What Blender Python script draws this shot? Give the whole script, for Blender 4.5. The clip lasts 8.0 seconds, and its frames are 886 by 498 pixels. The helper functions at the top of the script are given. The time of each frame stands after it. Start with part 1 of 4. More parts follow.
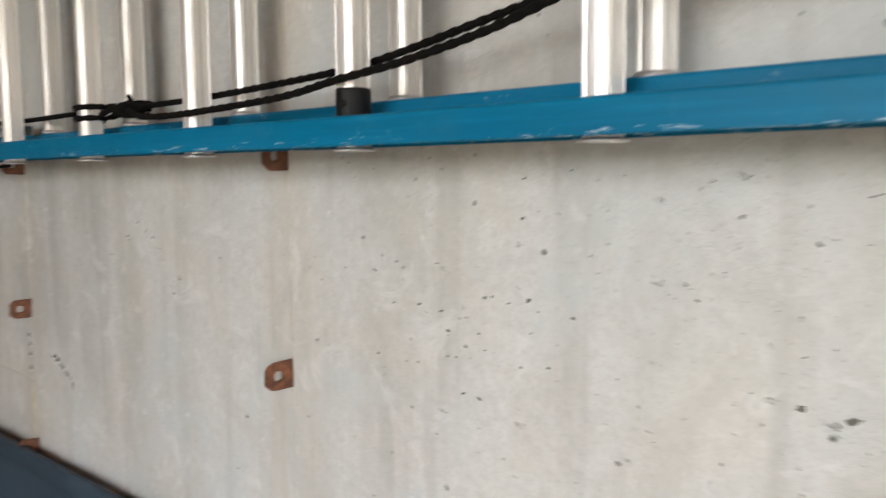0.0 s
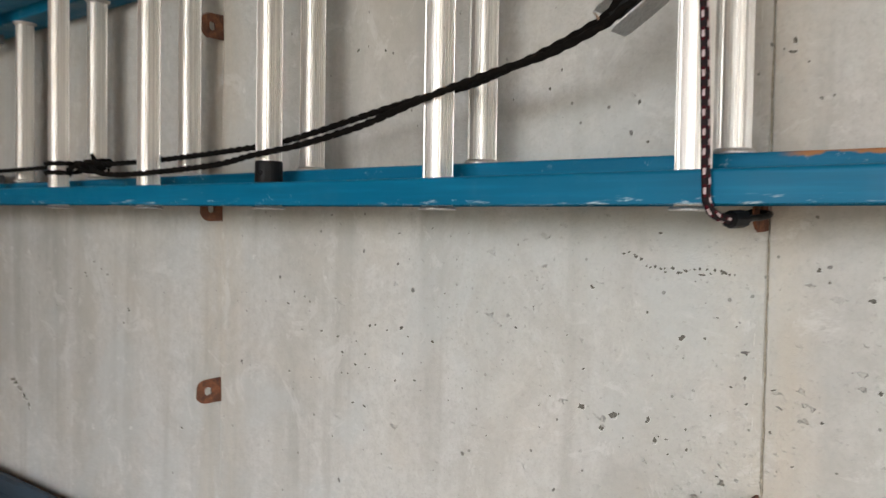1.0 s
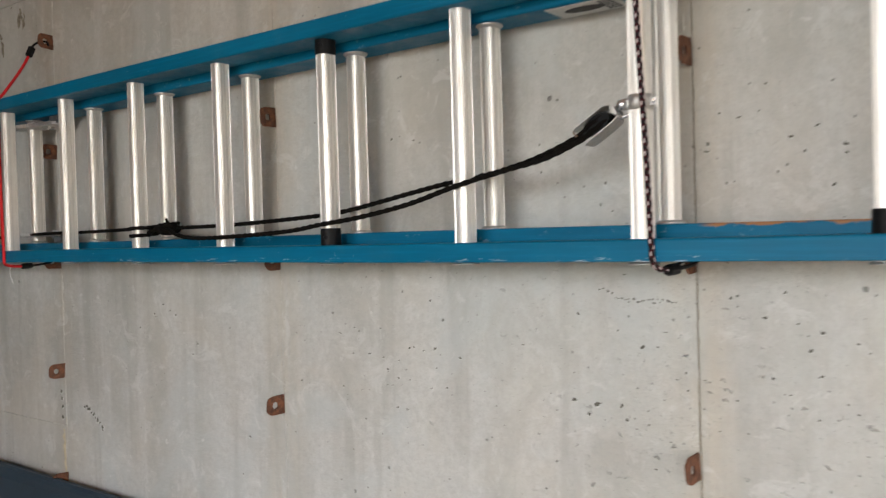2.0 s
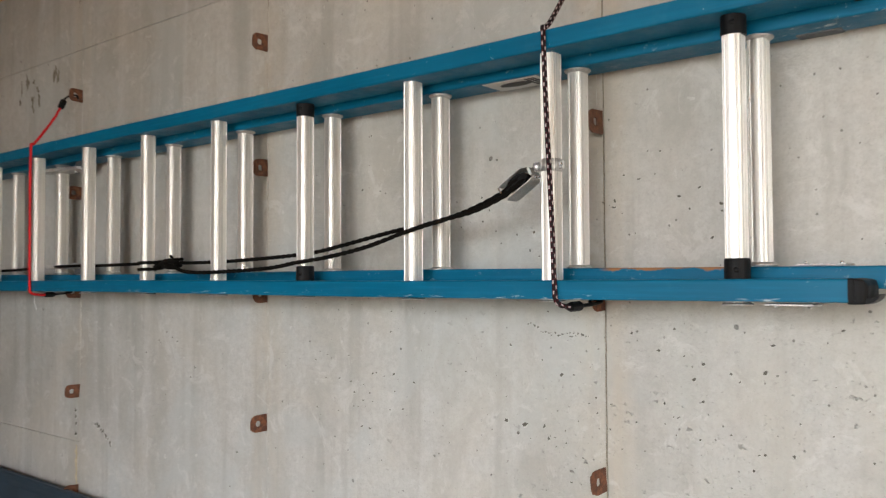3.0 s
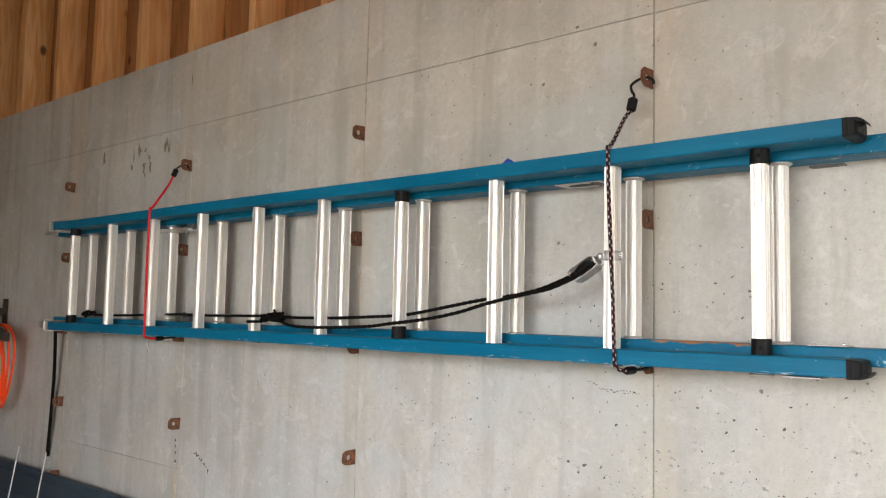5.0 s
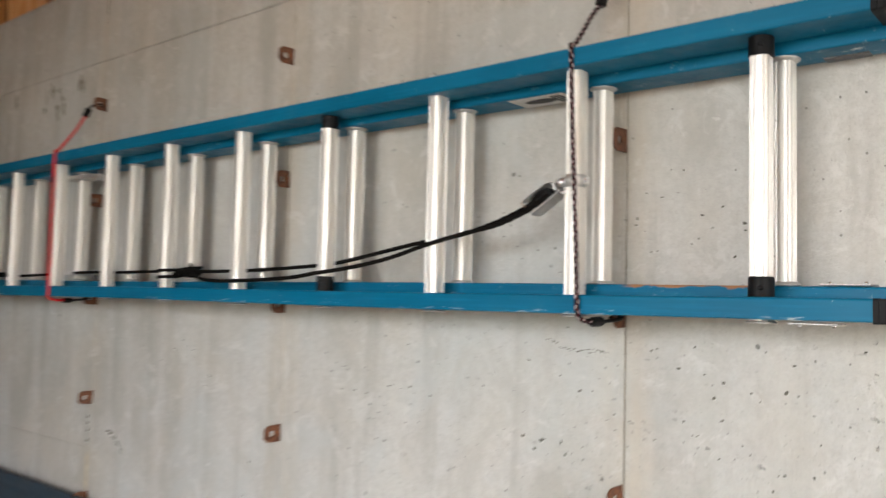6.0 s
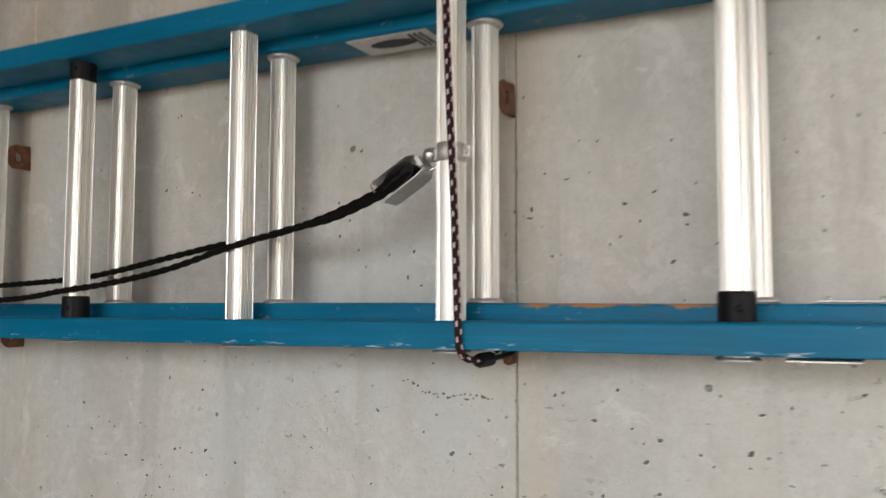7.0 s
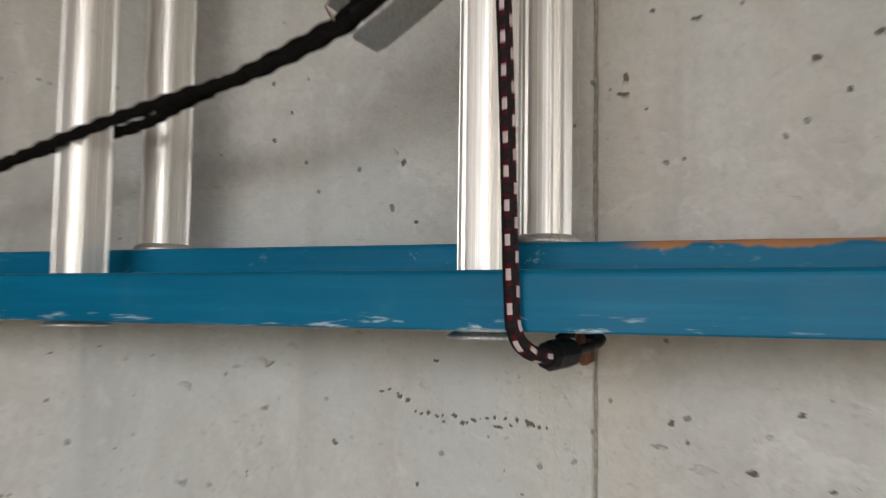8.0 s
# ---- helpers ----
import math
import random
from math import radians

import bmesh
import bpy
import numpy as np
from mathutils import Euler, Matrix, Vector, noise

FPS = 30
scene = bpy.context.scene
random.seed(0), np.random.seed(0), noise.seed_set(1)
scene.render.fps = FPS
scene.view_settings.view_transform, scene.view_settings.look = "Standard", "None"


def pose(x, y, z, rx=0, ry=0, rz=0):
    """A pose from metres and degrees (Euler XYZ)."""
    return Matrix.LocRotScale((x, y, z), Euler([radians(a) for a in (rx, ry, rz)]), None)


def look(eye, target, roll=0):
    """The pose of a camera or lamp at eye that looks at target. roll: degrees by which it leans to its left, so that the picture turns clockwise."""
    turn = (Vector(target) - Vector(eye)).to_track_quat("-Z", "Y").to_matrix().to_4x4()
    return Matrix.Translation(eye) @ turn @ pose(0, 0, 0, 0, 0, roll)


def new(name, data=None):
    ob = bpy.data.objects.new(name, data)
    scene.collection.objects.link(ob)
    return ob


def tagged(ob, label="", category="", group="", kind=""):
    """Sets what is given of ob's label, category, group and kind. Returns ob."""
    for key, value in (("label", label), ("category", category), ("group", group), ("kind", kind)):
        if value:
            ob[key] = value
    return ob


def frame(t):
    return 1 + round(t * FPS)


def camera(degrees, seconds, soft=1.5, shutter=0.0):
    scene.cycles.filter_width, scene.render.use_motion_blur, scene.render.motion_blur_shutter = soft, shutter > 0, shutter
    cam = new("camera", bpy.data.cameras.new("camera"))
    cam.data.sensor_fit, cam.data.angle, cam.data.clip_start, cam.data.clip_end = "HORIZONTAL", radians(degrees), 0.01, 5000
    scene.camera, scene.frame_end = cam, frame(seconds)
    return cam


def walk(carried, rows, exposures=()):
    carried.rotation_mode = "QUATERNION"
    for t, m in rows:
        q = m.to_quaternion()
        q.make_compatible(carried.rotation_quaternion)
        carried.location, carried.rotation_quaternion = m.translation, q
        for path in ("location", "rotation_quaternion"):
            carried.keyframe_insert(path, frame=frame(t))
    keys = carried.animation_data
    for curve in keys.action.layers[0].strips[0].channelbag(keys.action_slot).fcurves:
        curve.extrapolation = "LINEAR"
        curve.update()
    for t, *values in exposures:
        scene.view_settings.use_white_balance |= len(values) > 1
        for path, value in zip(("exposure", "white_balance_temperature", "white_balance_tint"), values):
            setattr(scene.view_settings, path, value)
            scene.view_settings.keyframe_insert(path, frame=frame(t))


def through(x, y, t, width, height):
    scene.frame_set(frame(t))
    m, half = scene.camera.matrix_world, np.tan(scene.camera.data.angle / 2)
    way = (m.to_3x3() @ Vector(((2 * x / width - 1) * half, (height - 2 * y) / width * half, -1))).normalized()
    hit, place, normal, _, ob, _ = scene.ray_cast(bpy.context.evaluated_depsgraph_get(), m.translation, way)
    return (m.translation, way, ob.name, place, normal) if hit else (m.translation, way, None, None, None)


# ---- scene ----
cam = camera(56.3, 8.0, soft=1.25, shutter=0.5)
PATH = [
    (0, (0.03, -0.728, 1.285), (-1.307, 0.748, 1.101), -0.6),
    (0.2, (0.062, -0.793, 1.294), (-1.172, 0.772, 1.134), 0.3),
    (0.5, (0.14, -0.855, 1.31), (-1.053, 0.745, 1.175), 1.4),
    (0.8, (0.23, -0.857, 1.291), (-0.999, 0.719, 1.217), 1.7),
    (1, (0.281, -0.863, 1.295), (-0.99, 0.68, 1.229), 0.9),
    (1.2, (0.324, -0.903, 1.318), (-0.977, 0.616, 1.264), 0.1),
    (1.5, (0.371, -1.025, 1.335), (-0.915, 0.506, 1.3), -0.7),
    (1.7, (0.393, -1.119, 1.334), (-0.859, 0.44, 1.299), -1.3),
    (2, (0.451, -1.22, 1.36), (-0.761, 0.371, 1.322), -1.6),
    (2.2, (0.491, -1.248, 1.363), (-0.697, 0.361, 1.343), -0.9),
    (3.3, (0.748, -1.375, 1.347), (-0.537, 0.156, 1.425), -0.2),
    (3.5, (0.763, -1.461, 1.366), (-0.517, 0.075, 1.434), -0.1),
    (3.7, (0.796, -1.55, 1.367), (-0.497, -0.027, 1.451), 0.3),
    (4, (0.833, -1.618, 1.392), (-0.48, -0.113, 1.496), 0.8),
    (4.2, (0.841, -1.627, 1.397), (-0.476, -0.127, 1.524), 1.1),
    (5.3, (0.842, -1.644, 1.406), (-0.481, -0.153, 1.568), 1.1),
    (5.5, (0.814, -1.607, 1.394), (-0.515, -0.119, 1.533), 0.9),
    (5.8, (0.748, -1.471, 1.354), (-0.568, 0.031, 1.469), 1.0),
    (6, (0.687, -1.326, 1.33), (-0.593, 0.205, 1.454), 1.4),
    (6.3, (0.612, -1.144, 1.369), (-0.577, 0.453, 1.555), 1.4),
    (6.5, (0.57, -1.069, 1.377), (-0.528, 0.591, 1.578), 0.9),
    (6.7, (0.505, -1.015, 1.371), (-0.507, 0.7, 1.549), 0.5),
    (7, (0.388, -0.966, 1.358), (-0.516, 0.812, 1.501), 0.1),
    (7.2, (0.329, -0.928, 1.365), (-0.554, 0.863, 1.475), 0.2),
    (7.4, (0.274, -0.853, 1.349), (-0.601, 0.942, 1.464), 0.7),
    (7.5, (0.248, -0.795, 1.339), (-0.625, 1.0, 1.456), 1.0),
    (7.7, (0.207, -0.674, 1.328), (-0.686, 1.112, 1.446), 1.1),
    (8, (0.138, -0.55, 1.326), (-0.69, 1.265, 1.463), 0.8),
]
EXPOSURES = [(0, 2.59), (0.5, 2.33), (1, 2.29), (2, 2.26), (3.5, 2.38), (5.5, 2.6), (6, 2.51), (6.5, 2.33), (7, 2.13), (7.5, 1.92), (8, 1.94)]
walk(cam, [(t, look(eye, target, roll)) for t, eye, target, roll in PATH], EXPOSURES)

# ---- world and light ----
world = bpy.data.worlds.new("world")
scene.world = world
world.use_nodes = True
wn = world.node_tree
sky = wn.nodes.new("ShaderNodeTexSky")
sky.sky_type = "NISHITA"
sky.sun_disc = False
sky.sun_elevation = radians(48)
sky.sun_rotation = radians(20)
wn.links.new(sky.outputs["Color"], wn.nodes["Background"].inputs["Color"])
wn.nodes["Background"].inputs["Strength"].default_value = 0.085

sun = new("sun", bpy.data.lights.new("sun", "SUN"))
sun.data.energy = 4.8
sun.data.angle = radians(0.6)
sun.data.color = (1.0, 0.91, 0.78)
sun.matrix_world = look((0, 0, 20), (-4, -12, 0))

FLOOR = -0.07
WALL_TOP = 2.372
ROOM_W, ROOM_E, ROOM_S, ROOM_TOP = -6.5, 4.6, -3.2, 3.7
# wide open garage doorways in the south and east walls
DOORS = [(-1.3, 2.2)]
DOOR_TOP = 2.28
EAST_DOOR, EAST_TOP = (-2.9, -0.35), 1.98

# the bright open sky in front of the two doorways
def open_sky(name, at, target, width, height, watts, tint):
    ob = new(name, bpy.data.lights.new(name, "AREA"))
    ob.data.shape = "RECTANGLE"
    ob.data.size, ob.data.size_y = width, height
    ob.data.energy, ob.data.color = watts, tint
    ob.matrix_world = look(at, target)
    return ob


open_sky("sky_light_south", (0.8, -7.4, 4.3), (0.8, 0, 4.3), 10.0, 5.2, 255.0, (1.0, 0.955, 0.94))
open_sky("sky_light_east", (8.6, -2.0, 3.2), (0, -2.0, 3.2), 8.0, 3.9, 290.0, (1.0, 0.95, 0.925))


# ---- node helpers ----
def material(name):
    m = bpy.data.materials.new(name)
    m.use_nodes = True
    return m, m.node_tree, m.node_tree.nodes["Principled BSDF"]


def feed(nt, socket, value):
    if isinstance(value, bpy.types.NodeSocket):
        nt.links.new(value, socket)
    elif isinstance(value, tuple) and len(value) == 3 and socket.type == "RGBA":
        socket.default_value = (*value, 1)
    else:
        socket.default_value = value


def place(nt, sx=1.0, sy=1.0, sz=1.0):
    g = nt.nodes.new("ShaderNodeNewGeometry")
    m = nt.nodes.new("ShaderNodeMapping")
    nt.links.new(g.outputs["Position"], m.inputs["Vector"])
    m.inputs["Scale"].default_value = (sx, sy, sz)
    return m.outputs["Vector"]


def local(nt, sx=1.0, sy=1.0, sz=1.0):
    g = nt.nodes.new("ShaderNodeTexCoord")
    m = nt.nodes.new("ShaderNodeMapping")
    nt.links.new(g.outputs["Object"], m.inputs["Vector"])
    m.inputs["Scale"].default_value = (sx, sy, sz)
    return m.outputs["Vector"]


def grain(nt, vec, scale, detail=4.0, rough=0.55, distort=0.0):
    n = nt.nodes.new("ShaderNodeTexNoise")
    nt.links.new(vec, n.inputs["Vector"])
    n.inputs["Scale"].default_value = scale
    n.inputs["Detail"].default_value = detail
    n.inputs["Roughness"].default_value = rough
    n.inputs["Distortion"].default_value = distort
    return n.outputs["Fac"]


def span(nt, value, a, b, c=0.0, d=1.0):
    n = nt.nodes.new("ShaderNodeMapRange")
    n.interpolation_type = "SMOOTHSTEP"
    feed(nt, n.inputs["Value"], value)
    for key, v in (("From Min", a), ("From Max", b), ("To Min", c), ("To Max", d)):
        feed(nt, n.inputs[key], v)
    return n.outputs["Result"]


def calc(nt, op, a, b=0.0):
    n = nt.nodes.new("ShaderNodeMath")
    n.operation = op
    feed(nt, n.inputs[0], a)
    feed(nt, n.inputs[1], b)
    return n.outputs["Value"]


def blend(nt, fac, a, b, mode="MIX"):
    n = nt.nodes.new("ShaderNodeMix")
    n.data_type = "RGBA"
    n.blend_type = mode
    feed(nt, n.inputs["Factor"], fac)
    feed(nt, n.inputs["A"], a)
    feed(nt, n.inputs["B"], b)
    for o in n.outputs:
        if o.type == "RGBA":
            return o


def relief(nt, height, strength, distance, normal=None):
    n = nt.nodes.new("ShaderNodeBump")
    feed(nt, n.inputs["Height"], height)
    n.inputs["Strength"].default_value = strength
    n.inputs["Distance"].default_value = distance
    if normal is not None:
        nt.links.new(normal, n.inputs["Normal"])
    return n.outputs["Normal"]


def luck(nt):
    return nt.nodes.new("ShaderNodeObjectInfo").outputs["Random"]


def xyz(nt):
    g = nt.nodes.new("ShaderNodeNewGeometry")
    s = nt.nodes.new("ShaderNodeSeparateXYZ")
    nt.links.new(g.outputs["Position"], s.inputs["Vector"])
    return s.outputs["X"], s.outputs["Y"], s.outputs["Z"]


def pits(nt, scale, share, size, shift=0.0, wobble=0.35, tall=1.0):
    """Round voids: 1 inside, 0 outside, in the wall's plane."""
    x, y, z = xyz(nt)
    c = nt.nodes.new("ShaderNodeCombineXYZ")
    nt.links.new(x, c.inputs["X"])
    feed(nt, c.inputs["Y"], calc(nt, "ADD", calc(nt, "MULTIPLY", z, tall), calc(nt, "MULTIPLY", x, 0.25 * (tall - 1.0))))
    c.inputs["Z"].default_value = shift
    w = nt.nodes.new("ShaderNodeVectorMath")
    w.operation = "MULTIPLY_ADD"
    n = nt.nodes.new("ShaderNodeTexNoise")
    nt.links.new(c.outputs["Vector"], n.inputs["Vector"])
    n.inputs["Scale"].default_value = scale * 2.2
    n.inputs["Detail"].default_value = 2.0
    nt.links.new(n.outputs["Color"], w.inputs[0])
    w.inputs[1].default_value = (wobble / scale, wobble / scale, 0)
    nt.links.new(c.outputs["Vector"], w.inputs[2])
    v = nt.nodes.new("ShaderNodeTexVoronoi")
    v.voronoi_dimensions = "3D"
    v.inputs["Scale"].default_value = scale
    v.inputs["Randomness"].default_value = 1.0
    nt.links.new(w.outputs["Vector"], v.inputs["Vector"])
    tone = nt.nodes.new("ShaderNodeSeparateColor")
    nt.links.new(v.outputs["Color"], tone.inputs["Color"])
    radius = calc(nt, "MULTIPLY", span(nt, tone.outputs["Red"], 1.0 - share, 1.0, 0.0, 1.0), size)
    inner = calc(nt, "SUBTRACT", radius, v.outputs["Distance"])
    return span(nt, inner, 0.0, 0.03)


# ---- materials ----
def concrete_material():
    m, nt, p = material("cast_concrete")
    flat = place(nt)
    broad = grain(nt, flat, 1.6, 5, 0.6)
    mid = grain(nt, flat, 7.0, 6, 0.65, 0.4)
    fine = grain(nt, flat, 55.0, 5, 0.7)
    sand = grain(nt, flat, 420.0, 3, 0.6)
    streak = grain(nt, place(nt, 9.0, 9.0, 0.55), 1.0, 5, 0.6, 0.2)
    col = blend(nt, span(nt, broad, 0.40, 0.60), (0.43, 0.415, 0.375), (0.60, 0.592, 0.56))
    col = blend(nt, span(nt, mid, 0.42, 0.62, 0.0, 0.50), col, (0.56, 0.55, 0.515))
    col = blend(nt, span(nt, streak, 0.46, 0.62, 0.0, 0.60), col, (0.62, 0.615, 0.59))
    col = blend(nt, span(nt, grain(nt, place(nt, 12.0, 12.0, 0.9), 1.0, 4), 0.52, 0.66, 0.0, 0.50), col, (0.35, 0.335, 0.30))
    col = blend(nt, span(nt, fine, 0.35, 0.7, 0.0, 0.36), col, (0.34, 0.33, 0.30))
    col = blend(nt, span(nt, grain(nt, flat, 190.0, 3, 0.7), 0.45, 0.75, 0.0, 0.34), col, (0.34, 0.325, 0.30))
    tan = grain(nt, place(nt, 1.0, 1.0, 0.8), 2.7, 5, 0.6, 0.6)
    col = blend(nt, span(nt, tan, 0.50, 0.66, 0.0, 0.34), col, (0.55, 0.50, 0.42))
    col = blend(nt, span(nt, tan, 0.50, 0.39, 0.0, 0.50), col, (0.49, 0.515, 0.505))
    # each cast panel has a tone of its own
    col = blend(nt, calc(nt, "MULTIPLY", luck(nt), 0.22), col, (0.40, 0.385, 0.36))
    # lime and iron stains that follow the panel joints
    x, y, z = xyz(nt)
    near = calc(nt, "PINGPONG", calc(nt, "ADD", x, 0.0), 0.4625)
    band = span(nt, calc(nt, "ADD", near, calc(nt, "MULTIPLY", calc(nt, "SUBTRACT", mid, 0.5), 0.10)), 0.0, 0.085, 1.0, 0.0)
    band = calc(nt, "MULTIPLY", band, span(nt, streak, 0.36, 0.62))
    col = blend(nt, calc(nt, "MULTIPLY", band, 0.50), col, (0.50, 0.41, 0.29))
    # air voids of two sizes, coloured darker inside
    a = pits(nt, 21.0, 0.18, 0.105, 0.0, 0.25)
    b = pits(nt, 82.0, 0.215, 0.19, 3.1, 0.22)
    c = pits(nt, 40.0, 0.13, 0.115, 7.7, 0.3)
    dents = pits(nt, 36.0, 0.60, 0.21, 17.9, 0.95, 1.9)
    specks = pits(nt, 120.0, 0.5, 0.26, 23.3, 0.6, 1.4)
    rough_run = calc(nt, "MULTIPLY", span(nt, xyz(nt)[0], -0.95, -0.55), 0.16)
    patch = span(nt, calc(nt, "ADD", grain(nt, flat, 2.3, 3), rough_run), 0.42, 0.66, 0.12, 1.0)
    x, y, z = xyz(nt)
    # honeycombed strip of the lower lift, where the form leaked
    comb = calc(nt, "MULTIPLY", span(nt, x, -0.85, -0.25), span(nt, calc(nt, "ADD", z, calc(nt, "MULTIPLY", broad, 0.3)), 1.36, 1.50, 1.0, 0.12))
    comb = calc(nt, "MULTIPLY", comb, span(nt, grain(nt, flat, 5.5, 4), 0.36, 0.58, 0.15, 1.0))
    dents = calc(nt, "MULTIPLY", calc(nt, "MULTIPLY", dents, comb), span(nt, grain(nt, flat, 60.0, 3), 0.35, 0.60))
    specks = calc(nt, "MULTIPLY", specks, comb)
    holes = calc(nt, "MAXIMUM", calc(nt, "MAXIMUM", a, calc(nt, "MULTIPLY", b, patch)), calc(nt, "MULTIPLY", c, patch))
    col = blend(nt, calc(nt, "MULTIPLY", holes, 0.78), col, (0.13, 0.12, 0.105))
    col = blend(nt, calc(nt, "MULTIPLY", dents, 0.55), col, (0.25, 0.24, 0.205))
    col = blend(nt, calc(nt, "MULTIPLY", specks, 0.58), col, (0.30, 0.30, 0.25))
    col = blend(nt, calc(nt, "MULTIPLY", comb, 0.22), col, (0.60, 0.62, 0.57))
    # pale spatter
    spat = pits(nt, 34.0, 0.10, 0.20, 11.3, 0.9)
    col = blend(nt, calc(nt, "MULTIPLY", spat, 0.5), col, (0.68, 0.67, 0.64))
    # blotches left by the form oil, crumbs of paste
    blot = grain(nt, place(nt, 1.0, 1.0, 0.7), 4.2, 7, 0.72, 1.2)
    col = blend(nt, span(nt, blot, 0.52, 0.66, 0.0, 0.36), col, (0.40, 0.388, 0.352))
    col = blend(nt, span(nt, grain(nt, flat, 13.0, 6, 0.75, 0.8), 0.55, 0.64, 0.0, 0.38), col, (0.66, 0.65, 0.62))
    crumbs = span(nt, grain(nt, place(nt, 75.0, 75.0, 95.0), 1.0, 4, 0.65), 0.60, 0.70)
    crumbs = calc(nt, "MULTIPLY", crumbs, patch)
    col = blend(nt, calc(nt, "MULTIPLY", crumbs, 0.14), col, (0.30, 0.285, 0.255))
    feed(nt, p.inputs["Base Color"], col)
    feed(nt, p.inputs["Roughness"], span(nt, mid, 0.3, 0.7, 0.62, 0.86))
    p.inputs["Specular IOR Level"].default_value = 0.35
    n = relief(nt, sand, 0.25, 0.0015)
    n = relief(nt, fine, 0.40, 0.005, n)
    n = relief(nt, crumbs, 0.35, 0.002, n)
    n = relief(nt, mid, 0.25, 0.012, n)
    n = relief(nt, calc(nt, "SUBTRACT", 1.0, holes), 0.8, 0.006, n)
    n = relief(nt, calc(nt, "SUBTRACT", 1.0, dents), 1.0, 0.010, n)
    n = relief(nt, calc(nt, "SUBTRACT", 1.0, specks), 0.8, 0.004, n)
    n = relief(nt, calc(nt, "MULTIPLY", grain(nt, flat, 38.0, 5, 0.7), comb), 0.6, 0.008, n)
    feed(nt, p.inputs["Normal"], n)
    return m


def fibreglass_material(name, scuffed, worn):
    m, nt, p = material(name)
    vec = place(nt)
    base = blend(nt, span(nt, grain(nt, place(nt, 1.0, 6.0, 6.0), 3.0, 5), 0.3, 0.7), (0.0010, 0.108, 0.205), (0.0016, 0.135, 0.250))
    fibre = grain(nt, place(nt, 6.0, 160.0, 160.0), 1.0, 4, 0.6)
    base = blend(nt, span(nt, fibre, 0.45, 0.75, 0.0, 0.30), base, (0.003, 0.20, 0.36))
    dust = grain(nt, vec, 16.0, 6, 0.7)
    base = blend(nt, span(nt, dust, 0.52, 0.80, 0.0, 0.22), base, (0.06, 0.20, 0.28))
    x, y, z = xyz(nt)
    if scuffed:
        scuff = grain(nt, place(nt, 26.0, 60.0, 190.0), 1.0, 4, 0.7)
        low = span(nt, z, 1.317, 1.324, 1.0, 0.0)
        mark = calc(nt, "MULTIPLY", span(nt, scuff, 0.57, 0.66, 0.0, 0.8), low)
        mark = calc(nt, "MULTIPLY", mark, span(nt, grain(nt, vec, 5.0, 3), 0.40, 0.55))
        thin = span(nt, grain(nt, place(nt, 45.0, 60.0, 45.0), 1.0, 6, 0.8), 0.665, 0.70)
        mark = calc(nt, "MAXIMUM", mark, calc(nt, "MULTIPLY", thin, 0.6))
        base = blend(nt, mark, base, (0.55, 0.66, 0.70))
    if worn:
        edge = calc(nt, "ADD", z, calc(nt, "MULTIPLY", grain(nt, place(nt, 11.0, 11.0, 16.0), 1.0, 5, 0.6), -0.05))
        bare = span(nt, edge, 1.3335, 1.3365)
        run = calc(nt, "MULTIPLY", span(nt, x, 0.03, 0.06), span(nt, x, 0.25, 0.28, 1.0, 0.0))
        bare = calc(nt, "MULTIPLY", calc(nt, "MULTIPLY", bare, run), span(nt, z, 1.40, 1.45, 1.0, 0.0))
        base = blend(nt, bare, base, (0.36, 0.17, 0.075))
        thin = span(nt, grain(nt, place(nt, 26.0, 60.0, 40.0), 1.0, 6, 0.8), 0.59, 0.65)
        base = blend(nt, calc(nt, "MULTIPLY", thin, span(nt, x, 0.25, 0.38, 0.25, 1.0)), base, (0.55, 0.66, 0.70))
    feed(nt, p.inputs["Base Color"], base)
    feed(nt, p.inputs["Roughness"], span(nt, dust, 0.35, 0.7, 0.36, 0.55))
    p.inputs["Specular IOR Level"].default_value = 0.16
    n = relief(nt, fibre, 0.10, 0.002)
    feed(nt, p.inputs["Normal"], relief(nt, dust, 0.08, 0.004, n))
    return m


def aluminium_material(name, tone, rough, metal=0.92):
    m, nt, p = material(name)
    lines = grain(nt, place(nt, 520.0, 520.0, 0.2), 1.0, 3, 0.6)
    cloud = grain(nt, place(nt, 45.0, 45.0, 4.0), 1.0, 4, 0.6)
    c0 = tuple(v * 0.76 for v in tone)
    col = blend(nt, span(nt, lines, 0.35, 0.65), c0, tone)
    col = blend(nt, span(nt, cloud, 0.56, 0.76, 0.0, 0.40), col, (0.62, 0.52, 0.40))
    spots = span(nt, grain(nt, place(nt, 70.0, 70.0, 45.0), 1.0, 4, 0.7), 0.68, 0.74, 0.0, 0.6)
    col = blend(nt, spots, col, (0.30, 0.28, 0.25))
    feed(nt, p.inputs["Base Color"], col)
    p.inputs["Metallic"].default_value = metal
    feed(nt, p.inputs["Roughness"], span(nt, cloud, 0.3, 0.7, rough - 0.06, rough + 0.14))
    feed(nt, p.inputs["Normal"], relief(nt, lines, 0.02, 0.001))
    return m


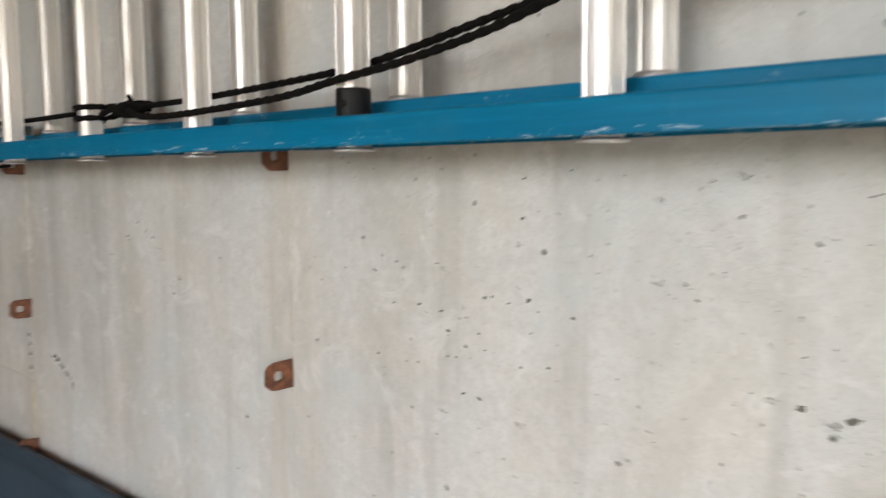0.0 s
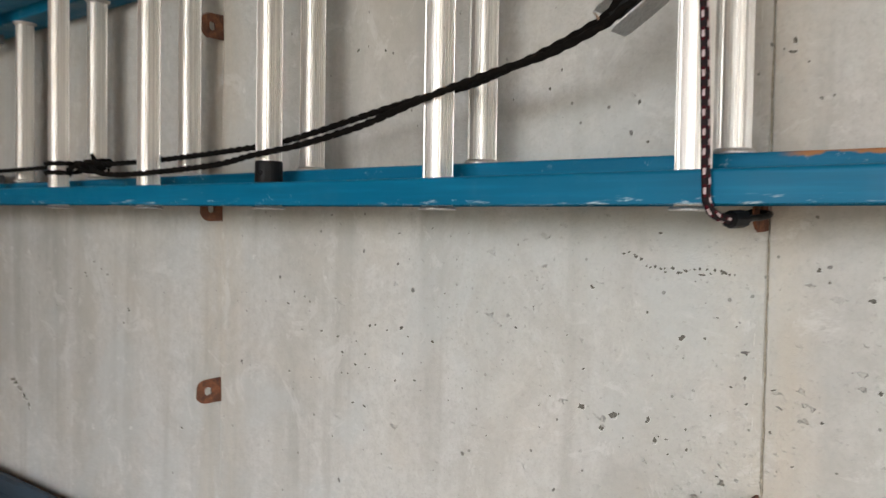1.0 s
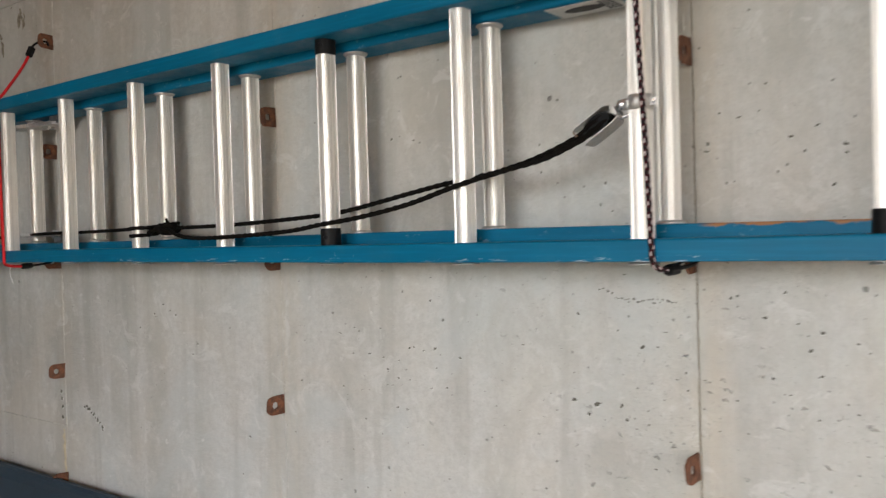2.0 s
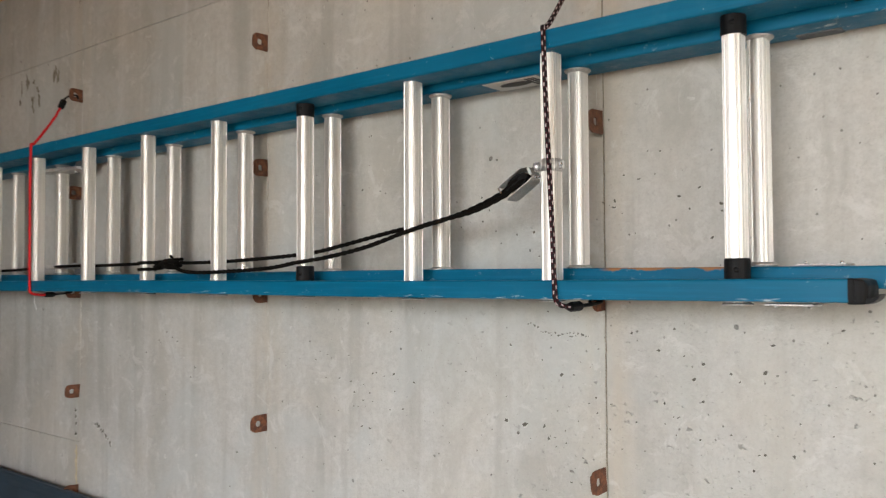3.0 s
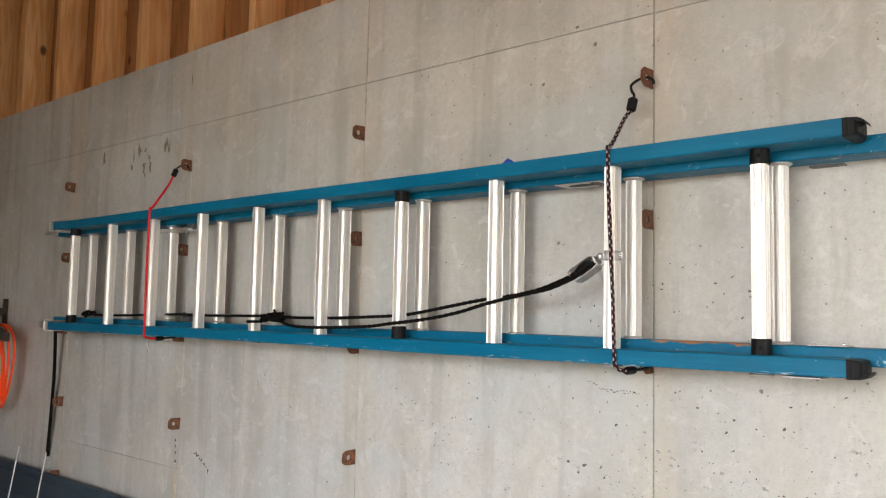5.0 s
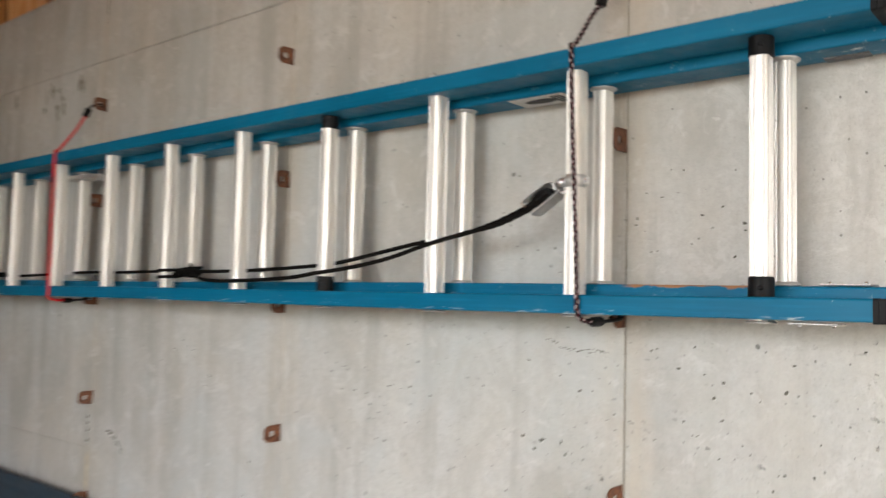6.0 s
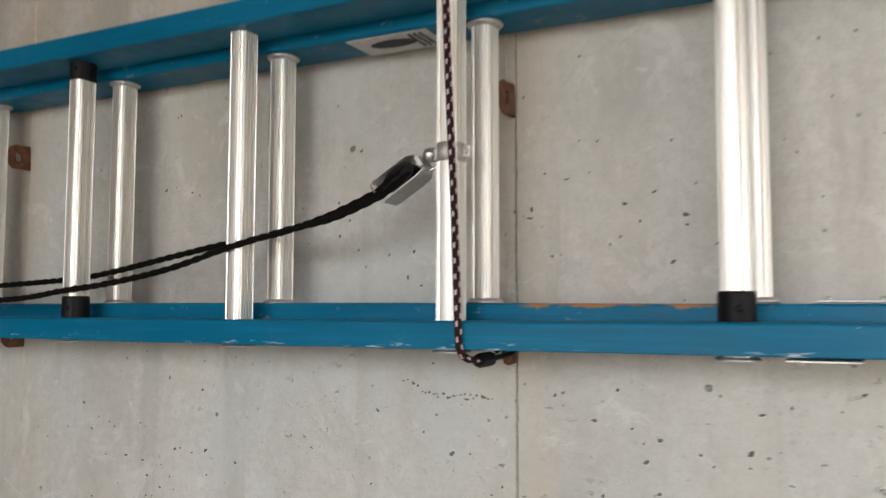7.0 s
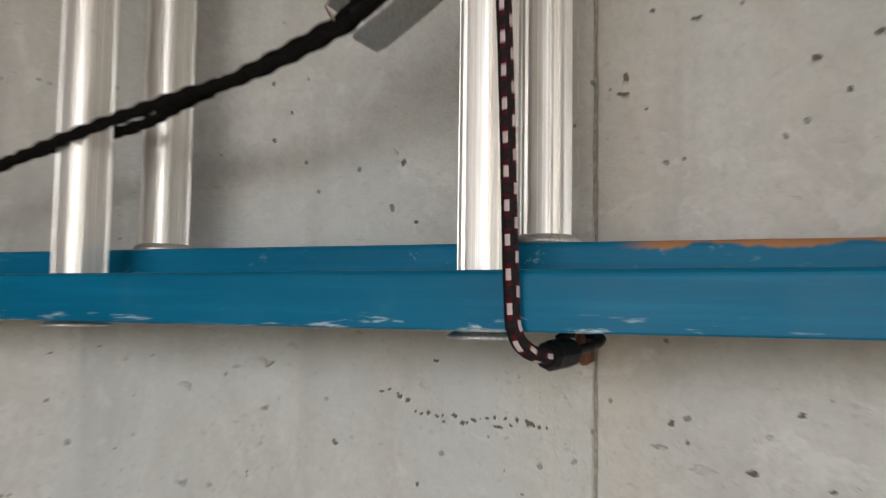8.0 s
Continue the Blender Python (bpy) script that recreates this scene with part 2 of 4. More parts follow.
def rust_material():
    m, nt, p = material("rusted_steel")
    a = grain(nt, local(nt), 60.0, 6, 0.7)
    b = grain(nt, local(nt), 260.0, 4, 0.7)
    col = blend(nt, span(nt, a, 0.35, 0.65), (0.055, 0.022, 0.014), (0.19, 0.068, 0.030))
    col = blend(nt, span(nt, b, 0.5, 0.72, 0.0, 0.6), col, (0.29, 0.125, 0.05))
    col = blend(nt, calc(nt, "MULTIPLY", luck(nt), 0.5), col, (0.16, 0.075, 0.045))
    feed(nt, p.inputs["Base Color"], col)
    p.inputs["Roughness"].default_value = 0.88
    n = relief(nt, a, 0.5, 0.003)
    feed(nt, p.inputs["Normal"], relief(nt, b, 0.5, 0.001, n))
    return m


def plastic_material(name, tone, rough, noise_scale=60.0, lift=1.6):
    m, nt, p = material(name)
    a = grain(nt, local(nt), noise_scale, 5, 0.6)
    c1 = tuple(min(1.0, v * lift) for v in tone)
    feed(nt, p.inputs["Base Color"], blend(nt, span(nt, a, 0.35, 0.7), tone, c1))
    feed(nt, p.inputs["Roughness"], span(nt, a, 0.3, 0.7, rough - 0.06, rough + 0.10))
    p.inputs["Specular IOR Level"].default_value = 0.16 if rough < 0.7 else 0.10
    feed(nt, p.inputs["Normal"], relief(nt, grain(nt, local(nt), noise_scale * 7, 3), 0.15, 0.0006))
    return m


def lumber_material(name, c0, c1, axis_z=True):
    m, nt, p = material(name)
    g = nt.nodes.new("ShaderNodeNewGeometry")
    off = nt.nodes.new("ShaderNodeVectorMath")
    off.operation = "ADD"
    shift = nt.nodes.new("ShaderNodeCombineXYZ")
    r = luck(nt)
    for k in ("X", "Y", "Z"):
        feed(nt, shift.inputs[k], calc(nt, "MULTIPLY", r, 17.0))
    nt.links.new(g.outputs["Position"], off.inputs[0])
    nt.links.new(shift.outputs["Vector"], off.inputs[1])
    mp = nt.nodes.new("ShaderNodeMapping")
    mp.inputs["Scale"].default_value = (16.0, 16.0, 1.3) if axis_z else (1.3, 16.0, 16.0)
    nt.links.new(off.outputs["Vector"], mp.inputs["Vector"])
    rings = grain(nt, mp.outputs["Vector"], 1.6, 5, 0.6, 1.6)
    mp2 = nt.nodes.new("ShaderNodeMapping")
    mp2.inputs["Scale"].default_value = (1.0, 1.0, 0.6) if axis_z else (0.6, 1.0, 1.0)
    nt.links.new(off.outputs["Vector"], mp2.inputs["Vector"])
    v = nt.nodes.new("ShaderNodeTexVoronoi")
    v.inputs["Scale"].default_value = 6.5
    nt.links.new(mp2.outputs["Vector"], v.inputs["Vector"])
    knot = span(nt, v.outputs["Distance"], 0.06, 0.15, 1.0, 0.0)
    col = blend(nt, span(nt, rings, 0.35, 0.65), c0, c1)
    col = blend(nt, calc(nt, "MULTIPLY", r, 0.35), col, tuple(0.6 * q for q in c0))
    col = blend(nt, calc(nt, "MULTIPLY", knot, 0.85), col, (0.075, 0.028, 0.012))
    feed(nt, p.inputs["Base Color"], col)
    p.inputs["Roughness"].default_value = 0.72
    feed(nt, p.inputs["Normal"], relief(nt, rings, 0.2, 0.002))
    return m


CONCRETE = concrete_material()
BLUE_FLY = fibreglass_material("blue_fibreglass_fly", True, False)
BLUE_BASE = fibreglass_material("blue_fibreglass_base", False, True)
ALU = aluminium_material("milled_aluminium", (0.985, 0.955, 0.90), 0.36, 0.68)
ALU_DULL = aluminium_material("dull_aluminium", (0.66, 0.65, 0.63), 0.50)
STEEL = aluminium_material("zinc_steel", (0.80, 0.80, 0.82), 0.22)
RUST = rust_material()
BLACK = plastic_material("black_plastic", (0.005, 0.005, 0.0055), 0.50)
ROPE = plastic_material("black_braided_rope", (0.0035, 0.003, 0.0025), 0.92, 300.0, 2.6)
RED = plastic_material("red_cord", (0.52, 0.018, 0.022), 0.6, 400.0, 1.3)
CORD_BLACK = plastic_material("cord_black_yarn", (0.012, 0.009, 0.010), 0.85, 500.0, 2.0)
CORD_WHITE = plastic_material("cord_pale_yarn", (0.46, 0.38, 0.38), 0.85, 500.0, 1.2)
CORD_RED = plastic_material("cord_maroon_yarn", (0.055, 0.006, 0.010), 0.85, 500.0, 1.6)
ORANGE = plastic_material("orange_cord", (0.90, 0.085, 0.020), 0.5, 120.0, 1.15)
SLATE = plastic_material("slate_plastic", (0.034, 0.050, 0.067), 0.46, 7.0, 1.4)
WHITE = plastic_material("white_fibreglass", (0.62, 0.62, 0.60), 0.5, 200.0, 1.2)
STICKER = plastic_material("sticker_paper", (0.55, 0.55, 0.53), 0.45, 80.0, 1.2)
INK = plastic_material("sticker_ink", (0.03, 0.03, 0.032), 0.5)
GREY_STRIP = plastic_material("grey_strip", (0.07, 0.075, 0.08), 0.45)
BLUE_TAPE = plastic_material("blue_tape", (0.02, 0.07, 0.36), 0.5)
BRACKET = plastic_material("dark_bracket_paint", (0.045, 0.034, 0.028), 0.55)
STUD = lumber_material("spruce_lumber", (0.74, 0.37, 0.135), (0.87, 0.56, 0.27))
SHEATH = lumber_material("sheathing", (0.36, 0.16, 0.062), (0.48, 0.24, 0.105))
PLASTER = plastic_material("plain_wall_board", (0.34, 0.255, 0.17), 0.8, 3.0, 1.15)
SLAB = plastic_material("floor_slab", (0.235, 0.208, 0.17), 0.7, 5.0, 1.3)


# ---- mesh helpers ----
def linked(name, bm, mat, parent=None, label="", smooth=False):
    mesh = bpy.data.meshes.new(name)
    bm.normal_update()
    bm.to_mesh(mesh)
    bm.free()
    for mm in mat if isinstance(mat, (list, tuple)) else (mat,):
        mesh.materials.append(mm)
    if smooth:
        for f in mesh.polygons:
            f.use_smooth = True
    ob = new(name, mesh)
    if parent is not None:
        ob.parent = parent
    if label:
        tagged(ob, label)
    return ob


def part(name, bm, mat, parent, label="", smooth=False):
    return linked(name, bm, mat, parent, label, smooth)


def empty(name, at=(0, 0, 0)):
    ob = new(name)
    ob.location = at
    ob.empty_display_size = 0.05
    return ob


def box_bm(x0, x1, y0, y1, z0, z1, bevel=0.0, segments=1):
    bm = bmesh.new()
    bmesh.ops.create_cube(bm, size=1)
    bmesh.ops.scale(bm, vec=(x1 - x0, y1 - y0, z1 - z0), verts=bm.verts)
    bmesh.ops.translate(bm, vec=((x0 + x1) / 2, (y0 + y1) / 2, (z0 + z1) / 2), verts=bm.verts)
    if bevel:
        bmesh.ops.bevel(bm, geom=bm.edges[:], offset=bevel, segments=segments, affect="EDGES", profile=0.5)
    return bm


def add_box(bm, x0, x1, y0, y1, z0, z1):
    v = [bm.verts.new((x, y, z)) for x in (x0, x1) for y in (y0, y1) for z in (z0, z1)]
    for f in ((0, 1, 3, 2), (4, 6, 7, 5), (0, 4, 5, 1), (2, 3, 7, 6), (0, 2, 6, 4), (1, 5, 7, 3)):
        bm.faces.new([v[i] for i in f])


def loft(bm, rings, closed=True, caps=True):
    """Skin over rings of points, each ring closed."""
    rows = [[bm.verts.new(p) for p in ring] for ring in rings]
    n = len(rows[0])
    for a, b in zip(rows, rows[1:]):
        for i in range(n if closed else n - 1):
            bm.faces.new((a[i], a[(i + 1) % n], b[(i + 1) % n], b[i]))
    if caps:
        bm.faces.new(rows[0][::-1])
        bm.faces.new(rows[-1])
    return rows


def curve_points(points, step):
    """A smooth line through the points, at even steps."""
    pts = [Vector(p) for p in points]
    pts = [2 * pts[0] - pts[1]] + pts + [2 * pts[-1] - pts[-2]]
    dense = []
    for i in range(1, len(pts) - 2):
        a, b, c, d = pts[i - 1:i + 3]
        for k in range(24):
            t = k / 24
            dense.append(0.5 * (2 * b + (c - a) * t + (2 * a - 5 * b + 4 * c - d) * t * t + (3 * b - a - 3 * c + d) * t ** 3))
    dense.append(pts[-2])
    out, left = [dense[0]], step
    for a, b in zip(dense, dense[1:]):
        length = (b - a).length
        while length > left:
            a = a + (b - a) * (left / length)
            length = (b - a).length
            out.append(a)
            left = step
        left -= length
    out.append(dense[-1])
    return out


def tube(bm, points, radius, n=8, twist=0.0, lobes=0, depth=0.0, pattern=None, caps=True):
    rings, up = [], None
    for i, p in enumerate(points):
        ahead = (points[min(i + 1, len(points) - 1)] - points[max(i - 1, 0)]).normalized()
        if up is None:
            up = ahead.orthogonal().normalized()
        up = (up - ahead * up.dot(ahead)).normalized()
        side = ahead.cross(up)
        r = radius(i / max(1, len(points) - 1)) if callable(radius) else radius
        ring = []
        for k in range(n):
            th = 2 * math.pi * k / n
            rr = r * (1 + depth * math.cos(lobes * (th - twist * i))) if lobes else r
            ring.append(p + up * (rr * math.cos(th)) + side * (rr * math.sin(th)))
        rings.append(ring)
    rows = loft(bm, rings, True, caps)
    if pattern:
        bm.faces.ensure_lookup_table()
        start = len(bm.faces) - (2 if caps else 0) - (len(rings) - 1) * n
        for i in range(len(rings) - 1):
            for k in range(n):
                bm.faces[start + i * n + k].material_index = pattern(i, k)


def lathe_z(bm, profile, cx, cy, n=20):
    """profile: rows of (radius, z)."""
    loft(bm, [[(cx + r * math.cos(2 * math.pi * k / n), cy + r * math.sin(2 * math.pi * k / n), z) for k in range(n)] for r, z in profile])


# ---- the setting ----
def plain_wall(name, x0, x1, y0, y1, z0, z1, mat, label):
    ob = linked(name, box_bm(x0, x1, y0, y1, z0, z1), mat)
    return tagged(ob, label, "wall", kind="structure")


floor = tagged(linked("floor", box_bm(-40, 40, -60, 0.25, FLOOR - 0.2, FLOOR), SLAB), "grey concrete floor slab reaching out of the doorway", "floor", kind="structure")
plain_wall("wall_west", ROOM_W - 0.2, ROOM_W, ROOM_S, 0.25, FLOOR, ROOM_TOP, PLASTER, "plain brown board wall closing the garage")
bm = bmesh.new()
add_box(bm, ROOM_E, ROOM_E + 0.2, ROOM_S, EAST_DOOR[0], FLOOR, ROOM_TOP)
add_box(bm, ROOM_E, ROOM_E + 0.2, EAST_DOOR[1], 0.25, FLOOR, ROOM_TOP)
add_box(bm, ROOM_E, ROOM_E + 0.2, EAST_DOOR[0], EAST_DOOR[1], EAST_TOP, ROOM_TOP)
tagged(linked("wall_east", bm, PLASTER), "plain pale wall with an open garage doorway", "wall", kind="structure")
bm = bmesh.new()
edges = [ROOM_W - 0.2] + [v for d in DOORS for v in d] + [ROOM_E + 0.2]
for x0, x1 in zip(edges[::2], edges[1::2]):
    add_box(bm, x0, x1, ROOM_S - 0.2, ROOM_S, FLOOR, DOOR_TOP)
add_box(bm, edges[0], edges[-1], ROOM_S - 0.2, ROOM_S, DOOR_TOP, ROOM_TOP)
tagged(linked("wall_south", bm, PLASTER), "plain pale wall with a wide open garage doorway", "wall", kind="structure")
ceiling = tagged(linked("ceiling", box_bm(ROOM_W - 0.2, ROOM_E + 0.2, ROOM_S - 0.2, 0.45, ROOM_TOP, ROOM_TOP + 0.2), STUD), "bare wooden ceiling boards", "ceiling", kind="structure")

# cast concrete wall: a core with one piece for every cast panel in front of it
WALL_X0, WALL_X1 = ROOM_W, ROOM_E
wall = tagged(linked("wall_north", box_bm(WALL_X0, WALL_X1, 0.006, 0.25, FLOOR, WALL_TOP - 0.001), CONCRETE),
              "cast grey concrete wall with form joints, stains and small voids", "wall", kind="structure")
JOINT = 0.925
LIFT, LOW_LIFT = 2.083, 0.838
rng = random.Random(4)
cols = [k * JOINT for k in range(-7, 6)]
for k, (x0, x1) in enumerate(zip(cols, cols[1:])):
    x0, x1 = max(x0, WALL_X0), min(x1, WALL_X1)
    levels = [FLOOR, LIFT, WALL_TOP]
    if abs(x0 + 3 * JOINT) < 0.01:
        levels = [FLOOR, LOW_LIFT, LIFT, WALL_TOP]
    for z0, z1 in zip(levels, levels[1:]):
        proud = rng.uniform(-0.0008, 0.0008)
        g0 = 0.0007 if abs(x0) < 0.01 else 0.0005
        g1 = 0.0007 if abs(x1) < 0.01 else 0.0005
        bmp = box_bm(x0 + g0, x1 - g1, proud, 0.0058, z0 + 0.0007, z1 - 0.0007 if z1 < WALL_TOP else z1, 0.0013)
        part("panel", bmp, CONCRETE, wall)

# timber wall on top of the concrete
STUD_Y = 0.085
frame_wall = tagged(linked("wall_upper", box_bm(ROOM_W, ROOM_E, STUD_Y + 0.142, STUD_Y + 0.16, WALL_TOP, ROOM_TOP), SHEATH),
                    "bare timber stud wall with brown sheathing behind", "wall", kind="structure")
part("sill_plate", box_bm(ROOM_W, ROOM_E, STUD_Y, STUD_Y + 0.14, WALL_TOP, WALL_TOP + 0.038, 0.002), STUD, frame_wall)


def stud(x, width=0.038, lean=0.0):
    bms = box_bm(-width / 2, width / 2, -0.07, 0.07, 0, ROOM_TOP - WALL_TOP - 0.038, 0.003)
    ob = part("stud", bms, STUD, frame_wall)
    ob.location = (x, STUD_Y + 0.07, WALL_TOP + 0.038)
    ob.rotation_euler = (0, 0, radians(lean))
    return ob


for k in range(-6, 12):
    stud(-1.64 - 0.4064 * k + rng.uniform(-0.006, 0.006), lean=rng.uniform(-2, 2))
stud(-3.72)

# ---- rusted form ties standing out of the wall ----
TIE_X = (0.0, -0.924, -1.850, -2.787)
TIE_Z = (0.685, 0.998, 1.311, 1.621, 1.932)


def form_tie(seed):
    r = random.Random(seed)
    w, h, t = 0.046, 0.021, 0.0016
    outline = [(0.0, -h), (-w * 0.62, -h)]
    for k in range(1, 6):
        a = math.pi / 2 * k / 6
        outline.append((-w * 0.62 - w * 0.38 * math.sin(a), -h + h * 0.75 * (1 - math.cos(a))))
    outline += [(y, -z) for y, z in reversed(outline)]
    outline = [(y + r.uniform(-0.0008, 0.0008), z + r.uniform(-0.0008, 0.0008)) for y, z in outline]
    n = len(outline)
    hole = []
    cy, rad = -w * 0.52, 0.0078
    for y, z in outline:
        a = math.atan2(z, y - cy)
        hole.append((cy + rad * math.cos(a), rad * math.sin(a)))
    bmt = bmesh.new()
    v = {}
    for side in (-1, 1):
        for key, ring in (("o", outline), ("i", hole)):
            v[key, side] = [bmt.verts.new((side * t, y, z)) for y, z in ring]
    for i in range(n):
        j = (i + 1) % n
        bmt.faces.new((v["o", 1][i], v["o", 1][j], v["i", 1][j], v["i", 1][i]))
        bmt.faces.new((v["o", -1][j], v["o", -1][i], v["i", -1][i], v["i", -1][j]))
        bmt.faces.new((v["o", -1][i], v["o", -1][j], v["o", 1][j], v["o", 1][i]))
        bmt.faces.new((v["i", -1][j], v["i", -1][i], v["i", 1][i], v["i", 1][j]))
    bmesh.ops.recalc_face_normals(bmt, faces=bmt.faces)
    ob = linked("form_tie", bmt, RUST)
    return tagged(ob, "rusted flat steel form tie with round hole in concrete wall", "form tie", "form ties in the wall")


for i, x in enumerate(TIE_X):
    for j, z in enumerate(TIE_Z):
        tie = form_tie(10 * i + j)
        tie.location = (x - 0.002, -0.0005, z)
        tie.rotation_euler = (radians(rng.uniform(-4, 4)) if z != 1.311 else 0, radians(rng.uniform(-3, 3)), radians(rng.uniform(-6, 6)))

# ---- extension ladder ----
RUNG = 0.3062
FLY_X = [0.2785 - RUNG * (9 - k) for k in range(10)]
BASE_X = [0.2905 - RUNG * (9 - k) for k in range(10)]
FLY_Y, BASE_Y = -0.128, -0.060
FLY_LO, FLY_HI = 1.345, 1.721
BASE_LO, BASE_HI = 1.364, 1.705
ladder = tagged(empty("extension_ladder", (-1.0, -0.08, 1.31)), "blue fibreglass extension ladder with aluminium rungs, hung on concrete wall", "ladder")


def lp(name, bml, mat, parent=None, label="", smooth=False):
    """A part of the ladder, built in world places."""
    ob = part(name, bml, mat, parent or ladder, label, smooth)
    if parent is None:
        ob.matrix_parent_inverse = Matrix.Translation(ladder.location).inverted()
    return ob


def rail(x0, x1, y0, y1, z_in, out, mat, label, flange=0.030, web=0.0045, lip=0.0045):
    """A channel along x: web at z_in, flanges pointing out (+1 up, -1 down), with rounded corners."""
    r = 0.004
    prof = [(y0, flange)]
    for k in range(5):
        a = math.pi / 2 * k / 4
        prof.append((y0 + r - r * math.cos(a), r - r * math.sin(a)))
    for k in range(5):
        a = math.pi / 2 * k / 4
        prof.append((y1 - r + r * math.sin(a), r - r * math.cos(a)))
    prof += [(y1, flange), (y1 - 0.001, flange + 0.001), (y1 - lip, flange + 0.001), (y1 - lip, web + 0.002), (y1 - lip - 0.002, web), (y0 + lip + 0.002, web), (y0 + lip, web + 0.002),
             (y0 + lip, flange + 0.001), (y0 + 0.001, flange + 0.001)]
    bmr = bmesh.new()
    steps = 24
    rings = []
    for i in range(steps + 1):
        x = x0 + (x1 - x0) * i / steps
        sag = 0.0012 * math.sin(3.1 * x + y0 * 40)
        rings.append([(x, y, z_in + out * z + sag) for y, z in prof])
    loft(bmr, rings)
    bmesh.ops.recalc_face_normals(bmr, faces=bmr.faces)
    return lp("side_rail", bmr, mat, None, label)


FLY_Y0, FLY_Y1 = -0.164, -0.090
BASE_Y0, BASE_Y1 = -0.084, -0.010
rail(-2.605, 0.432, FLY_Y0, FLY_Y1, FLY_LO, -1, BLUE_FLY, "blue fibreglass rail with white scuffs")
rail(-2.605, 0.432, FLY_Y0, FLY_Y1, FLY_HI, 1, BLUE_FLY, "blue fibreglass rail")
rail(-2.74, 0.480, BASE_Y0, BASE_Y1, BASE_LO, -1, BLUE_BASE, "blue fibreglass rail with worn brown patches")
rail(-2.74, 0.480, BASE_Y0, BASE_Y1, BASE_HI, 1, BLUE_BASE, "blue fibreglass rail with worn brown patches")


def rung(x, y, z0, z1, through, name="rung"):
    """A flattened tube between the rails: rounded front and back, grooved treads to both sides."""
    half_w, half_d, flat, ribs = 0.0134, 0.0172, 0.0100, 6
    quarter = []
    for k in range(13):
        th = math.pi / 2 * k / 12
        dip = 0.0012 if k in (4, 8) else 0.0
        quarter.append((half_w * math.sin(th) ** 0.8 - 0.4 * dip, -flat - (half_d - flat) * math.cos(th) + dip))
    tread = []
    for k in range(ribs):
        y0, y1 = -flat + 2 * flat * k / ribs, -flat + 2 * flat * (k + 1) / ribs
        tread += [(half_w, y0 + 0.0002), (half_w, y0 + 0.62 * (y1 - y0)), (half_w - 0.0018, y0 + 0.70 * (y1 - y0)), (half_w - 0.0018, y1 - 0.0002)]
    right = quarter[:-1] + tread + [(a, -b) for a, b in reversed(quarter[1:-1])]
    prof = right + [(-a, -b) for a, b in right]
    bmg = bmesh.new()
    loft(bmg, [[(x + a, y + b, z) for a, b in prof] for z in (z0 - through, z0, (z0 + z1) / 2, z1, z1 + through)])
    return lp(name, bmg, ALU)


def ring(parent, x, y, z, up, r=0.0215, h=0.006, name="ferrule", mat=None):
    bmf = bmesh.new()
    lathe_z(bmf, [(0.0165, z), (r, z), (r + 0.0012, z + up * h * 0.25), (r - 0.0006, z + up * h * 0.6), (0.0178, z + up * h)][:: 1 if up > 0 else -1], 0, 0, 24)
    bmesh.ops.scale(bmf, vec=(1.0, 1.06, 1.0), verts=bmf.verts)
    bmesh.ops.translate(bmf, vec=(x, y, 0), verts=bmf.verts)
    bmesh.ops.recalc_face_normals(bmf, faces=bmf.faces)
    return lp(name, bmf, mat or ALU_DULL, parent, "", True)


def collar(parent, x, y, z0, z1):
    bmc = bmesh.new()
    lathe_z(bmc, [(0.0178, z0), (0.0208, z0), (0.0214, z0 + 0.002), (0.0210, z1 - 0.003), (0.0200, z1), (0.0178, z1)], 0, 0, 28)
    bmesh.ops.scale(bmc, vec=(0.84, 0.95, 1.0), verts=bmc.verts)
    bmesh.ops.translate(bmc, vec=(x, y, 0), verts=bmc.verts)
    bmesh.ops.recalc_face_normals(bmc, faces=bmc.faces)
    c = lp("collar", bmc, BLACK, parent, "black plastic collar")
    return c


def rivet(parent, x, y, z, direction, r=0.0045, mat=None):
    d = Vector(direction).normalized()
    u = d.orthogonal().normalized()
    w = d.cross(u)
    bmv = bmesh.new()
    loft(bmv, [[Vector((x, y, z)) + d * h + (u * math.cos(2 * math.pi * k / 12) + w * math.sin(2 * math.pi * k / 12)) * rr for k in range(12)]
               for rr, h in ((r, -0.001), (r, 0.0008), (r * 0.75, 0.0022), (r * 0.3, 0.0028))])
    bmesh.ops.recalc_face_normals(bmv, faces=bmv.faces)
    return lp("rivet", bmv, mat or STEEL, parent, "", True)


for k in range(10):
    g = rung(FLY_X[k], FLY_Y, FLY_LO, FLY_HI, 0.034)
    ring(g, FLY_X[k], FLY_Y, FLY_LO - 0.0365, 1, 0.021, 0.004)
    ring(g, FLY_X[k], FLY_Y, FLY_HI + 0.0365, -1, 0.021, 0.004)
    if k in (0, 6, 9):
        for z0, z1 in ((FLY_LO - 0.003, FLY_LO + 0.030), (FLY_HI - 0.028, FLY_HI + 0.003)):
            collar(g, FLY_X[k], FLY_Y, z0, z1)
            rivet(g, FLY_X[k] + 0.005, FLY_Y - 0.0190, (z0 + z1) / 2, (0.3, -1, 0), 0.004, BLACK)
    g = rung(BASE_X[k], BASE_Y, BASE_LO, BASE_HI, 0.012)
    ring(g, BASE_X[k], BASE_Y, BASE_LO, 1)
    ring(g, BASE_X[k], BASE_Y, BASE_HI, -1)


